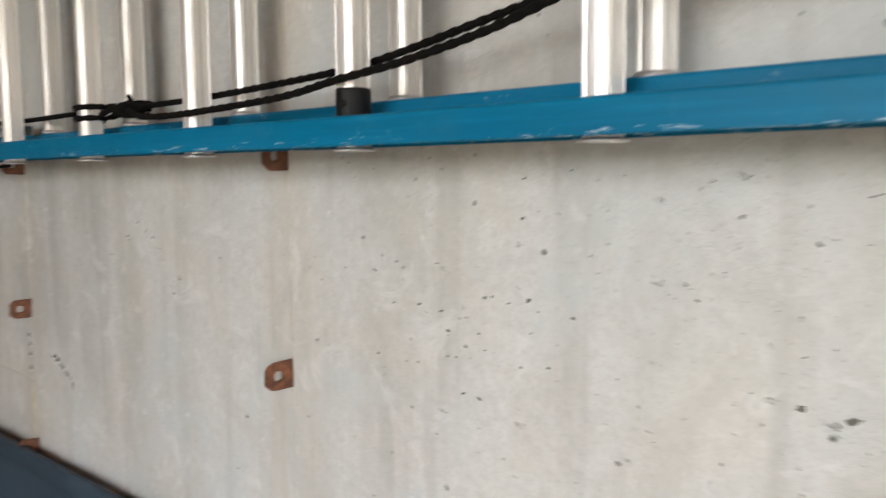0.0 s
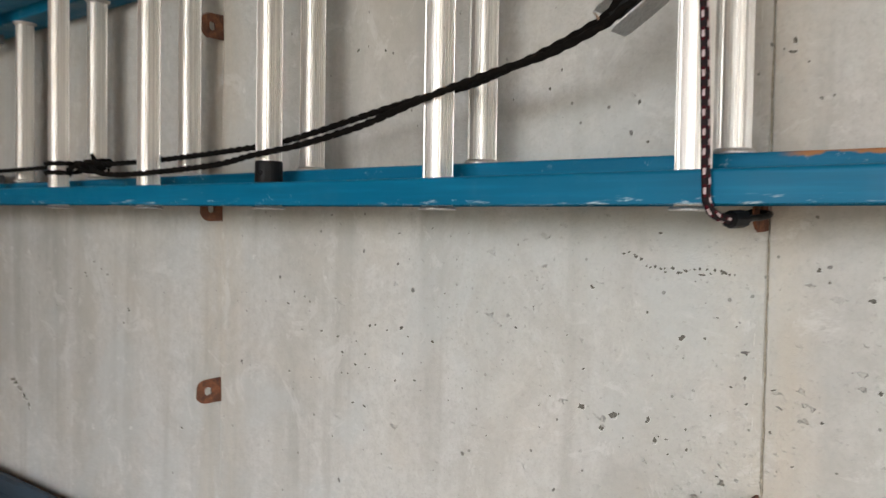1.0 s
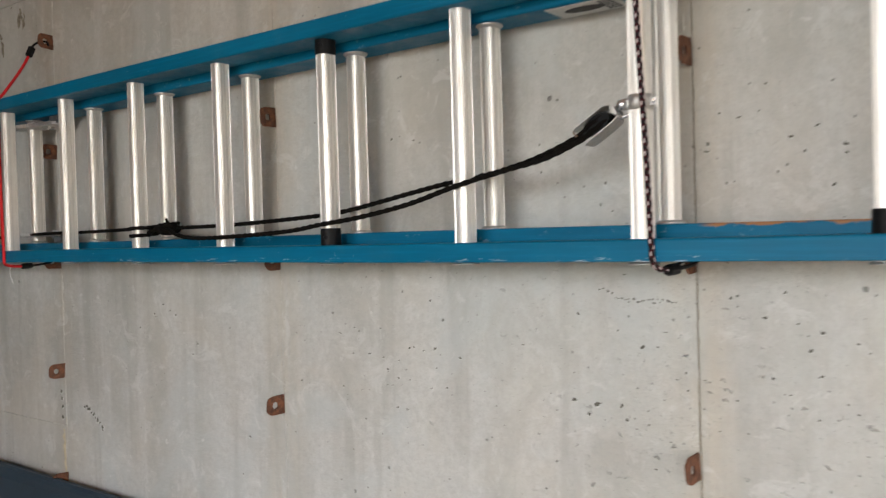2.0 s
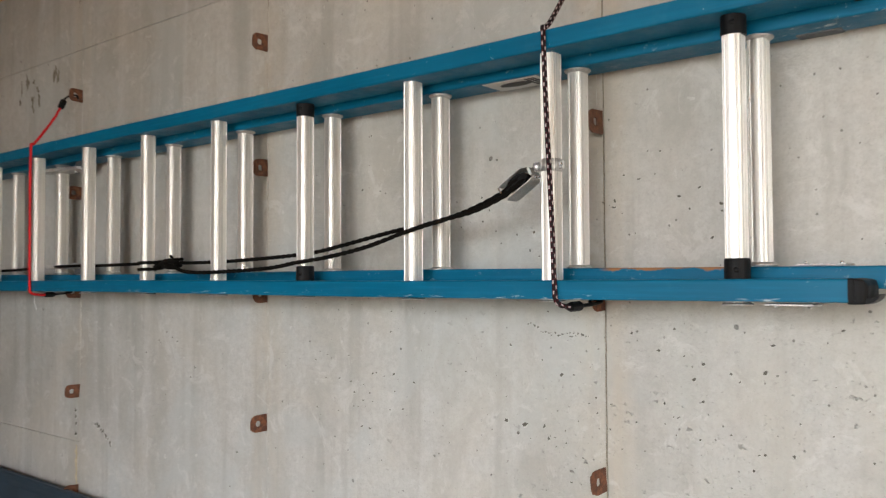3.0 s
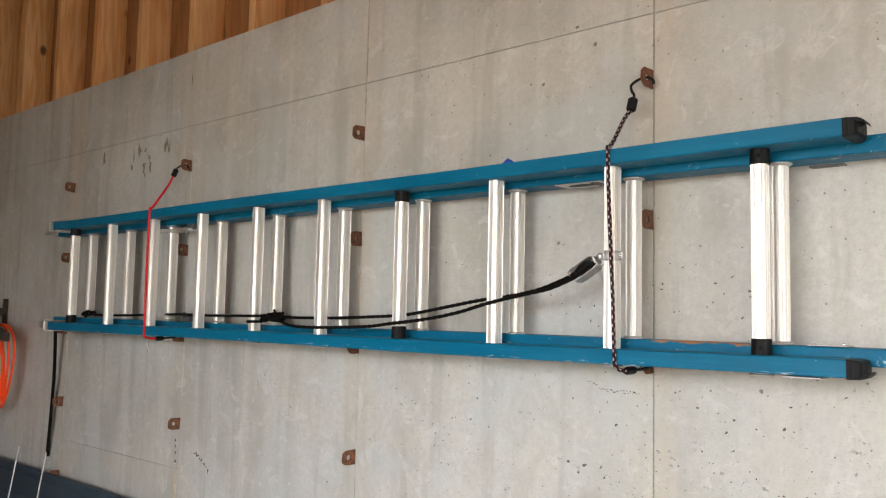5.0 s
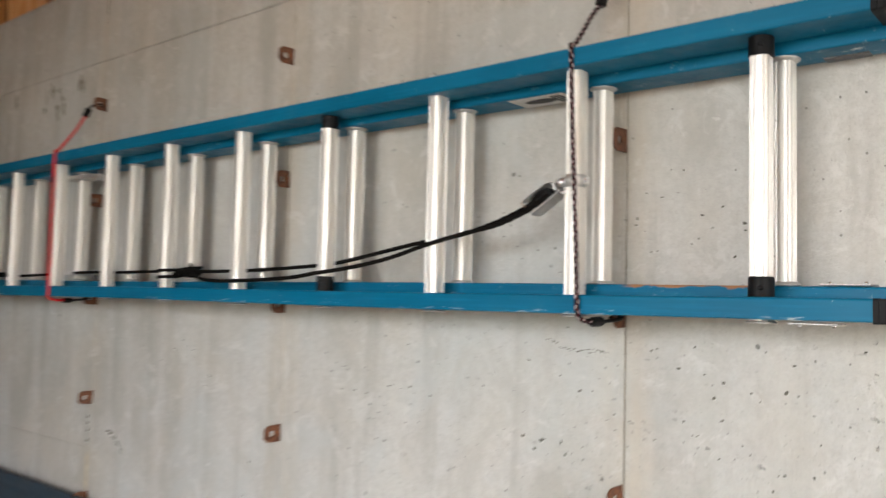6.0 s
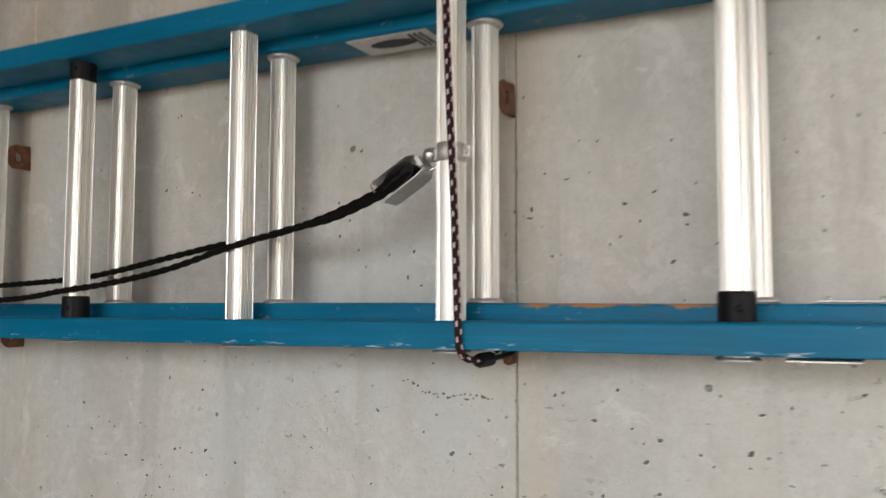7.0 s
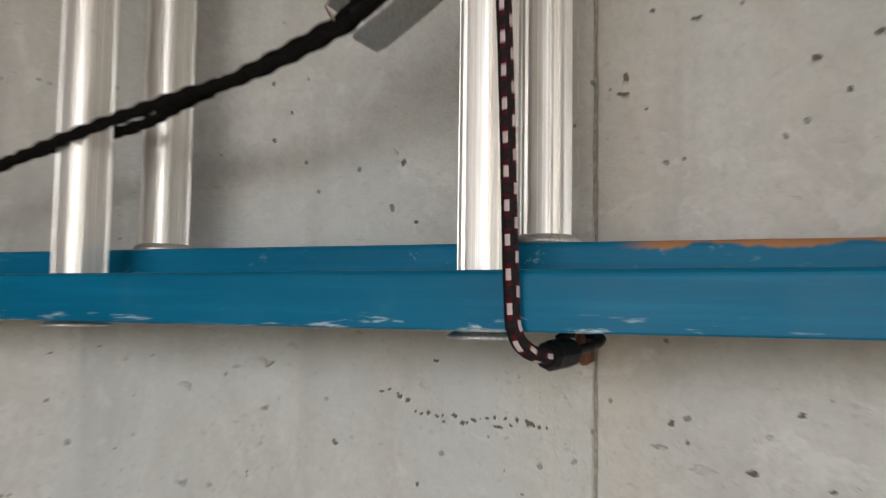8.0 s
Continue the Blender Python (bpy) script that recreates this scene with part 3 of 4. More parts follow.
def end_cap(x, y0, y1, z_in, out, length, hook):
    """A black moulded cap in the end of a rail: flush body with a rounded nose, a rib and a tail that tapers to a lip."""
    bmc = bmesh.new()
    near, far = z_in - out * 0.0012, z_in + out * 0.0322
    rings = []
    for u, inset in ((0.0, 0.0), (0.12, 0.0), (0.62, 0.0008), (0.86, 0.003), (1.0, 0.009)):
        px = x + length * u
        rings.append([(px, y0 - 0.0012 + inset, near + out * inset), (px, y1 + 0.0012 - inset, near + out * inset),
                      (px, y1 + 0.0012 - inset, far - out * inset * 0.4), (px, y0 - 0.0012 + inset, far - out * inset * 0.4)])
    loft(bmc, rings)
    bmesh.ops.recalc_face_normals(bmc, faces=bmc.faces)
    bmesh.ops.bevel(bmc, geom=[e for e in bmc.edges if abs(e.verts[0].co.x - e.verts[1].co.x) > 1e-4], offset=0.0025, segments=2, affect="EDGES", profile=0.5)
    c = lp("end_cap", bmc, BLACK, None, "black moulded rail cap")
    lp("cap_rib", box_bm(x + length * 0.30, x + length * 0.38, y0 - 0.0022, y0 + 0.006, *sorted((near, far)), 0.0006), BLACK, c)
    if hook:
        # a wedge-shaped tail on the outer side
        bmh = bmesh.new()
        rings = []
        for u, drop, thick in ((0.55, 0.0, 0.010), (1.0, 0.0008, 0.0075), (1.30, 0.0035, 0.0050), (1.52, 0.0075, 0.0036), (1.60, 0.0115, 0.0022)):
            px, top = x + length * u, far - out * drop
            rings.append([(px, y0 + 0.004, top), (px, y0 + 0.040, top), (px, y0 + 0.040, top - out * thick), (px, y0 + 0.004, top - out * thick)])
        loft(bmh, rings)
        bmesh.ops.recalc_face_normals(bmh, faces=bmh.faces)
        lp("cap_hook", bmh, BLACK, c)
    return c


for z_in, out in ((FLY_LO, -1), (FLY_HI, 1)):
    end_cap(0.431, FLY_Y0, FLY_Y1, z_in, out, 0.022, True)
for z_in, out in ((BASE_LO, -1), (BASE_HI, 1)):
    end_cap(0.480, BASE_Y0, BASE_Y1, z_in, out, 0.034, False)


def shoe(z_in, out):
    """A folded aluminium bracket round the rail's foot end, with the base's foot plate behind."""
    z0, z1 = sorted((z_in - out * 0.006, z_in + out * 0.036))
    bms = bmesh.new()
    t = 0.003
    add_box(bms, -2.625, -2.545, FLY_Y0 - 0.004, FLY_Y1, z0, z0 + t)
    add_box(bms, -2.625, -2.545, FLY_Y0 - 0.004, FLY_Y1, z1 - t, z1)
    add_box(bms, -2.628, -2.625, FLY_Y0 - 0.004, FLY_Y1, z0, z1)
    s = lp("rail_bracket", bms, ALU_DULL, None, "folded aluminium end bracket")
    for x in (-2.60, -2.56):
        rivet(s, x, FLY_Y0 + 0.015, z0, (0, 0, -1), 0.004)
        rivet(s, x, FLY_Y0 + 0.015, z1, (0, 0, 1), 0.004)
    bmu = bmesh.new()
    tube(bmu, [Vector(p) for p in ((-2.548, FLY_Y0 - 0.005, z1), (-2.620, FLY_Y0 - 0.005, z1), (-2.628, FLY_Y0 - 0.005, z1 - 0.006), (-2.628, FLY_Y0 - 0.005, z0 + 0.006), (-2.620, FLY_Y0 - 0.005, z0), (-2.548, FLY_Y0 - 0.005, z0))], 0.0028, 8)
    lp("folded_edge", bmu, ALU, s)
    bmf = box_bm(-2.868, -2.735, BASE_Y0 - 0.004, BASE_Y0 + 0.05, z0 + 0.006, z1 - 0.006, 0.003)
    lp("foot", bmf, ALU_DULL, None, "grey aluminium ladder foot")


shoe(FLY_LO, -1)
shoe(FLY_HI, 1)


def rung_lock(z, out):
    """Flat aluminium lock arm that hooks over the rung behind."""
    bml = bmesh.new()
    outline = [(-1.905, -0.112), (-1.885, -0.118), (-1.80, -0.100), (-1.715, -0.085), (-1.705, -0.060), (-1.715, -0.035), (-1.80, -0.034), (-1.885, -0.050), (-1.905, -0.075)]
    loft(bml, [[(x, y, z + h) for x, y in outline] for h in (-0.005, 0.005)])
    bmesh.ops.recalc_face_normals(bml, faces=bml.faces)
    bmesh.ops.bevel(bml, geom=[e for e in bml.edges if abs(e.verts[0].co.z - e.verts[1].co.z) < 1e-5], offset=0.0012, segments=1, affect="EDGES")
    k = lp("rung_lock", bml, ALU_DULL, None, "flat aluminium rung lock")
    bolt = bmesh.new()
    lathe_z(bolt, [(0.007, z - 0.012), (0.009, z - 0.010), (0.009, z + 0.010), (0.007, z + 0.012)], -1.76, -0.062, 6)
    lp("bolt", bolt, STEEL, k)
    z_rail = BASE_LO if out < 0 else BASE_HI
    a, b = sorted((z, z_rail))
    lp("lock_post", box_bm(-1.745, -1.705, -0.075, -0.035, a, b, 0.002), GREY_STRIP, k)


rung_lock(1.386, -1)
rung_lock(1.684, 1)

# guide plates and stickers near the ends
for x0, x1, y0, y1, z, mat, label in (
        (0.345, 0.412, -0.089, -0.040, BASE_LO + 0.0016, ALU_DULL, "dull metal guide plate"),
        (0.352, 0.412, -0.088, -0.066, BASE_HI - 0.0165, GREY_STRIP, "grey guide strip"),
        (0.322, 0.386, -0.150, -0.105, FLY_LO - 0.0345, ALU_DULL, "dull metal guide plate")):
    gp = lp("guide_plate", box_bm(x0, x1, y0, y1, z - 0.0014, z + 0.0014, 0.0008), mat, None, label)
    if mat is ALU_DULL:
        for x in (x0 + 0.012, x1 - 0.008):
            rivet(gp, x, y0 + 0.012, z + (0.002 if z > FLY_LO else -0.002), (0, 0, 1 if z > FLY_LO else -1), 0.003)
gp = lp("sticker", box_bm(-0.205, -0.088, -0.080, -0.016, BASE_HI - 0.0014, BASE_HI - 0.0004), STICKER, None, "worn white paper sticker with dark print")
bmi = bmesh.new()
loft(bmi, [[(-0.150 + 0.034 * math.cos(a * math.pi / 12), -0.050 + 0.014 * math.sin(a * math.pi / 12), z) for a in range(24)] for z in (BASE_HI - 0.0022, BASE_HI - 0.0012)])
for i in range(3):
    add_box(bmi, -0.118 + 0.008 * i, -0.114 + 0.008 * i, -0.074, -0.024, BASE_HI - 0.0022, BASE_HI - 0.0012)
lp("print", bmi, INK, gp)
bmk = bmesh.new()
loft(bmk, [[(-0.372, -0.075, 1.738), (-0.328, -0.075, 1.738), (-0.331, -0.073, 1.768), (-0.345, -0.072, 1.784), (-0.362, -0.073, 1.772)],
           [(-0.374, -0.050, 1.738), (-0.326, -0.050, 1.738), (-0.330, -0.052, 1.766), (-0.345, -0.053, 1.781), (-0.364, -0.052, 1.770)]])
bmesh.ops.recalc_face_normals(bmk, faces=bmk.faces)
lp("tape_tag", bmk, BLUE_TAPE, None, "folded blue tape tag")

# pulley clamped to a rung
PX, PY = FLY_X[8], FLY_Y
pulley = lp("pulley_clamp", box_bm(PX - 0.032, PX - 0.013, PY - 0.006, PY + 0.006, 1.527, 1.542, 0.002), ALU_DULL, None, "bright steel pulley on a rung clamp")
bmb = bmesh.new()
lathe_z(bmb, [(0.0178, 1.521), (0.0198, 1.521), (0.0198, 1.542), (0.0178, 1.542)], 0, 0, 32)
bmesh.ops.scale(bmb, vec=(0.82, 1.0, 1.0), verts=bmb.verts)
bmesh.ops.translate(bmb, vec=(PX, PY, 0.003), verts=bmb.verts)
bmesh.ops.recalc_face_normals(bmb, faces=bmb.faces)
lp("band", bmb, ALU_DULL, pulley, "", True)
lp("band_ear", box_bm(PX + 0.014, PX + 0.024, PY - 0.004, PY + 0.004, 1.527, 1.542, 0.002), ALU_DULL, pulley)
rivet(pulley, PX + 0.0205, PY - 0.005, 1.5345, (0, -1, 0), 0.0035)
bmb = bmesh.new()
loft(bmb, [[(PX - 0.0250 + r * math.cos(2 * math.pi * k / 20), PY - y, 1.534 + r * math.sin(2 * math.pi * k / 20)) for k in range(20)] for r, y in ((0.0050, -0.012), (0.0050, 0.006), (0.0074, 0.0065), (0.0074, 0.0090), (0.0052, 0.0115), (0.0018, 0.0125))])
bmesh.ops.recalc_face_normals(bmb, faces=bmb.faces)
lp("bolt", bmb, STEEL, pulley, "", True)
p0, p1 = Vector((PX - 0.037, PY, 1.5255)), Vector((PX - 0.092, PY, 1.491))
along = (p1 - p0).normalized()
across = Vector((along.z, 0, -along.x))
# folded housing: two long cheek plates joined by a crimped bridge at the bolt
for side, length in ((-1, 0.060), (1, 0.064)):
    bmc = bmesh.new()
    rings = []
    for u, w, d in ((-0.003, 0.0060, 0.008), (0.002, 0.0105, 0.014), (0.008, 0.0128, 0.0165), (0.030, 0.0130, 0.0170), (length - 0.006, 0.0130, 0.0165), (length, 0.0132, 0.013)):
        c = p0 + along * u + across * side * w
        rings.append([c + Vector((0, dy, 0)) + across * side * th for dy, th in ((-d, 0.0026), (-d - 0.0012, 0.0018), (-d - 0.0012, 0.0006), (-d, 0.0), (d, 0.0), (d, 0.0026))])
    loft(bmc, rings)
    bmesh.ops.recalc_face_normals(bmc, faces=bmc.faces)
    lp("cheek", bmc, ALU_DULL, pulley)
bmc = bmesh.new()
loft(bmc, [[p0 + along * u + across * v + Vector((0, dy, 0)) for u, v in ((-0.004, -0.006), (-0.004, 0.007), (-0.0015, 0.0085), (0.001, 0.007), (0.001, -0.006))] for dy in (-0.012, 0.012)])
bmesh.ops.recalc_face_normals(bmc, faces=bmc.faces)
lp("bridge", bmc, ALU_DULL, pulley)
bmc = bmesh.new()
tube(bmc, curve_points([(PX - 0.014, PY - 0.004, 1.520), (PX - 0.024, PY - 0.005, 1.5165), (PX - 0.034, PY - 0.004, 1.5185), (PX - 0.039, PY - 0.002, 1.522)], 0.002), 0.0022, 8)
lp("link", bmc, STEEL, pulley, "", True)
bmw = bmesh.new()
c = p0 + (p1 - p0) * 0.46
loft(bmw, [[c + Vector((0, y, 0)) + along * (0.024 * math.cos(2 * math.pi * k / 20)) + across * (0.0118 * math.sin(2 * math.pi * k / 20)) for k in range(20)] for y in (-0.0135, 0.010)])
bmesh.ops.recalc_face_normals(bmw, faces=bmw.faces)
lp("sheave", bmw, BLACK, pulley, "black pulley wheel")
bmw = bmesh.new()
tube(bmw, [p1 + across * 0.003 + Vector((0, -0.013, 0)), p1 + across * 0.008 + Vector((0, -0.0135, 0)), p1 + across * 0.014 + Vector((0, -0.013, 0))], 0.0012, 6)
lp("cross_pin", bmw, STEEL, pulley)

# ---- black rope of the ladder ----
rope = tagged(empty("rope", (-1.2, -0.1, 1.37)), "black braided rope knotted round rungs and run to the pulley", "rope")


def rope_part(name, points, r=0.0042):
    bmr = bmesh.new()
    tube(bmr, curve_points(points, 0.0018), r, 10, 0.30, 2, 0.15)
    ob = part(name, bmr, ROPE, rope, "", True)
    ob.matrix_parent_inverse = Matrix.Translation(rope.location).inverted()
    return ob


RF = FLY_Y - 0.0225
rope_part("strand", [p0 + along * 0.012 - across * 0.0045 + Vector((0, -0.009, 0)), p0 + along * 0.040 - across * 0.005 + Vector((0, -0.014, 0)), p1 - across * 0.0035 + Vector((0, -0.012, 0)), (-0.175, -0.147, 1.466), (-0.238, -0.151, 1.454), (FLY_X[7], RF, 1.435), (-0.436, -0.150, 1.410),
                    (-0.548, -0.150, 1.392), (FLY_X[6], RF - 0.003, 1.382), (-0.745, -0.150, 1.371), (FLY_X[5], RF, 1.364), (-1.046, -0.146, 1.366), (-1.12, -0.125, 1.374), (-1.17, -0.108, 1.384)])
rope_part("strand", [p0 + along * 0.010 + across * 0.0045 + Vector((0, -0.008, 0)), p0 + along * 0.040 + across * 0.0055 + Vector((0, -0.012, 0)), p1 + across * 0.0045 + Vector((0, -0.008, 0)), (-0.185, -0.138, 1.471), (-0.250, -0.126, 1.458), (-0.310, -0.105, 1.452), (-0.390, -0.104, 1.443), (-0.468, -0.104, 1.431), (-0.605, -0.103, 1.409),
                    (-0.700, -0.101, 1.400), (-0.924, -0.100, 1.391), (-1.08, -0.096, 1.389), (-1.17, -0.090, 1.390)])
rope_part("strand", [(-1.17, -0.098, 1.390), (-1.215, -0.092, 1.390), (-1.36, -0.096, 1.390), (-1.55, -0.098, 1.388), (-1.682, -0.098, 1.389), (-1.88, -0.099, 1.386), (-2.085, -0.098, 1.380), (-2.25, -0.097, 1.378), (-2.40, -0.092, 1.380)])


def coil_round(name, x, y, z0, z1, turns, r):
    pts = []
    for i in range(int(turns * 12) + 1):
        a = math.pi / 2 + 2 * math.pi * i / 12
        pts.append((x + r * math.cos(a), y + r * math.sin(a), z0 + (z1 - z0) * i / (turns * 12)))
    rope_part(name, pts)


coil_round("knot_turn", FLY_X[4], FLY_Y, 1.3885, 1.3935, 1.25, 0.0212)
coil_round("knot_turn", FLY_X[4], FLY_Y, 1.3715, 1.3765, 1.25, 0.0212)
coil_round("knot_turn", BASE_X[4], BASE_Y, 1.384, 1.402, 2.0, 0.0225)
coil_round("knot_turn", BASE_X[0], BASE_Y, 1.372, 1.390, 2.0, 0.0225)
rope_part("knot", [(-1.262, -0.112, 1.388), (-1.232, -0.100, 1.394), (-1.202, -0.110, 1.388), (-1.182, -0.096, 1.380), (-1.162, -0.088, 1.388), (-1.185, -0.104, 1.394), (-1.215, -0.096, 1.382), (-1.240, -0.104, 1.376)], 0.0046)
rope_part("knot", [(-1.235, -0.120, 1.380), (-1.205, -0.108, 1.390), (-1.175, -0.094, 1.392), (-1.165, -0.086, 1.384), (-1.190, -0.098, 1.377), (-1.215, -0.110, 1.384)], 0.0046)
rope_part("tail", [(-1.200, -0.084, 1.388), (-1.214, -0.080, 1.402), (-1.222, -0.080, 1.410)], 0.0036)
rope_part("knot", [(-2.455, -0.095, 1.378), (-2.425, -0.085, 1.392), (-2.40, -0.088, 1.380), (-2.42, -0.098, 1.370), (-2.445, -0.090, 1.384)], 0.0048)


# ---- elastic cords ----
def elastic_cord(path, radius, mats, pattern, top_hook, low_hook, label):
    cord = tagged(empty("bungee_cord", path[0]), label, "bungee cord", "cords that hold the ladder")
    inv = Matrix.Translation(cord.location).inverted()

    def cp(name, bmx, mat, smooth=True, text=""):
        ob = part(name, bmx, mat, cord, text, smooth)
        ob.matrix_parent_inverse = inv
        return ob

    bmc = bmesh.new()
    tube(bmc, curve_points(path, 0.0028), radius, 10, 0.0, 0, 0.0, pattern)
    cp("cord", bmc, mats)
    for end, hook, girth in ((Vector(path[0]), top_hook, 2.6), (Vector(path[-1]), low_hook, 1.95)):
        hook = [Vector(p) for p in hook]
        way = (hook[0] - end).normalized()
        bms = bmesh.new()
        tube(bms, [end - way * 0.004, end, end + way * 0.012, end + way * 0.024, end + way * 0.028], lambda u: radius * (1.5 if u < 0.1 else girth if u < 0.8 else 1.4), 8)
        cp("sleeve", bms, BLACK, False, "black plastic end sleeve")
        bmh = bmesh.new()
        tube(bmh, curve_points([end + way * 0.024] + hook, 0.003), 0.0031, 8)
        cp("hook", bmh, BLACK, True, "black coated wire hook")
    return cord


def flecks(i, k):
    q = (i + (0 if k % 5 == 1 else 3)) % 6
    if k % 5 in (1, 3):
        return 1 if q in (0, 1) else 2 if q in (2, 5) else 0
    return 0


def plain(i, k):
    return 0


FRONT = FLY_Y0 - 0.0050
elastic_cord([(-0.022, -0.062, 1.855), (-0.026, -0.085, 1.830), (-0.020, -0.140, 1.772), (-0.018, -0.164, 1.7535), (-0.016, FRONT, 1.742), (-0.010, FRONT - 0.001, 1.60), (-0.003, FRONT - 0.001, 1.46), (0.001, FRONT, 1.335),
              (0.003, FRONT + 0.001, 1.313), (0.006, -0.158, 1.3045), (0.009, -0.145, 1.3015), (0.010, -0.135, 1.301)],
             0.0042, (CORD_BLACK, CORD_WHITE, CORD_RED), flecks,
             [(-0.018, -0.056, 1.888), (-0.026, -0.052, 1.900), (-0.030, -0.046, 1.914), (-0.020, -0.036, 1.926), (-0.004, -0.026, 1.932), (0.008, -0.022, 1.926), (0.010, -0.020, 1.916)],
             [(0.014, -0.105, 1.302), (0.016, -0.070, 1.304), (0.014, -0.040, 1.307), (0.002, -0.026, 1.309), (-0.012, -0.022, 1.309), (-0.018, -0.026, 1.305)],
             "black elastic cord flecked white and maroon, hooked to wall ties")
elastic_cord([(-1.872, -0.060, 1.890), (-1.858, -0.090, 1.845), (-1.838, -0.145, 1.775), (-1.832, -0.164, 1.7535), (-1.831, FRONT, 1.744), (-1.830, FRONT - 0.001, 1.56), (-1.828, FRONT, 1.335),
              (-1.828, FRONT + 0.001, 1.313), (-1.832, -0.154, 1.305), (-1.836, -0.130, 1.3025), (-1.838, -0.115, 1.302)],
             0.0040, (RED,), plain,
             [(-1.872, -0.048, 1.918), (-1.868, -0.038, 1.928), (-1.854, -0.026, 1.932), (-1.842, -0.022, 1.928), (-1.840, -0.020, 1.918)],
             [(-1.842, -0.080, 1.303), (-1.846, -0.050, 1.306), (-1.854, -0.028, 1.309), (-1.866, -0.024, 1.308), (-1.870, -0.028, 1.303)],
             "red elastic cord with black hooks holding the ladder")

# ---- small things at the far end of the wall ----
bms = bmesh.new()
pts = [Vector((-2.775, -0.062, 1.345)), Vector((-2.792, -0.048, 1.27)), Vector((-2.815, -0.034, 1.12)), Vector((-2.838, -0.026, 0.99)), Vector((-2.865, -0.018, 0.87)), Vector((-2.893, -0.010, 0.752))]
loft(bms, [[p + Vector((dx, dy, 0)) for dx, dy in ((-0.013, -0.002), (0.013, -0.002), (0.013, 0.002), (-0.013, 0.002))] for p in curve_points(pts, 0.03)])
bmesh.ops.recalc_face_normals(bms, faces=bms.faces)
tagged(linked("rubber_strap", bms, ROPE), "flat black rubber strap hanging behind a wall tie", "strap")

for top, foot in (((-2.895, -0.130, 0.805), (-2.970, -0.237, FLOOR)), ((-2.627, -0.130, 0.813), (-2.648, -0.258, FLOOR))):
    bmr = bmesh.new()
    mid = [(a + b) / 2 + d for a, b, d in zip(top, foot, (0.0, 0.004, 0.0))]
    tube(bmr, curve_points([top, mid, foot], 0.004), 0.0026, 8, 0.35, 2, 0.15)
    tagged(linked("marker_rod", bmr, WHITE, smooth=True), "thin white fibreglass rod leaning by the wall", "rod", "white rods by the wall")

# coil of orange cord on a bracket
hanger = tagged(empty("wall_bracket", (-3.345, 0, 1.34)), "dark brown metal bracket arm fixed to the wall", "bracket")
bmk = bmesh.new()
loft(bmk, [[(x, y, z + dz) for y, dz in ((-0.165, -0.018), (-0.135, -0.018), (-0.135, 0.018), (-0.165, 0.018))] for x, z in ((-0.20, 0.075), (0.0, 0.010), (0.165, -0.044), (0.295, -0.044 - 0.030))])
bmesh.ops.recalc_face_normals(bmk, faces=bmk.faces)
part("arm", bmk, BRACKET, hanger)
part("post", box_bm(-0.14, -0.11, -0.15, 0.0, 0.02, 0.055, 0.002), BRACKET, hanger)
part("plate", box_bm(-0.155, -0.095, -0.004, 0.0, -0.03, 0.10, 0.0015), BRACKET, hanger)
coil = tagged(empty("cable_coil", (-3.285, -0.115, 1.137)), "coil of bright orange cable hung on a wall bracket", "cable coil")
for k in range(7):
    bmo = bmesh.new()
    r = random.Random(k)
    rx, rz = 0.135 + r.uniform(-0.008, 0.008), 0.185 + r.uniform(-0.012, 0.012)
    y = -0.045 + 0.014 * k
    ring_pts = [Vector((rx * math.cos(a * math.pi / 24), y + 0.01 * math.sin(a * math.pi / 12 + k), -0.012 + rz * math.sin(a * math.pi / 24 + 0.05 * math.sin(k)))) for a in range(49)]
    ring_pts[-1] = ring_pts[0].copy()
    tube(bmo, ring_pts, 0.0055, 8, caps=False)
    part("loop", bmo, ORANGE, coil, "", True)

# long moulded panel leaning on edge against the wall
leaning = tagged(empty("leaning_panel", (-2.75, -0.12, FLOOR)), "long slate-grey moulded plastic panel leaning on edge against the wall", "panel")
for name, profile, text in (
        ("body", [(-0.0445, 0.655), (-0.050, 0.646), (-0.080, 0.594), (-0.0835, 0.568), (-0.098, 0.50), (-0.203, FLOOR), (-0.175, FLOOR), (-0.045, 0.60), (-0.036, 0.655)], ""),
        ("rolled_rim", [(-0.030, 0.690), (-0.036, 0.6975), (-0.046, 0.6965), (-0.051, 0.690), (-0.0505, 0.676), (-0.0465, 0.6555), (-0.032, 0.6555)], "rounded top rim"),
        ("moulding", [(-0.0805, 0.5945), (-0.0855, 0.589), (-0.0885, 0.581), (-0.0872, 0.572), (-0.0842, 0.5685)], "raised moulded band")):
    bmp = bmesh.new()
    loft(bmp, [[(x, y, z) for y, z in profile] for x in (-4.3, -3.6, -2.8, -2.0, -1.2)])
    bmesh.ops.recalc_face_normals(bmp, faces=bmp.faces)
    ob = part(name, bmp, SLATE, leaning, text)
    ob.matrix_parent_inverse = Matrix.Translation(leaning.location).inverted()

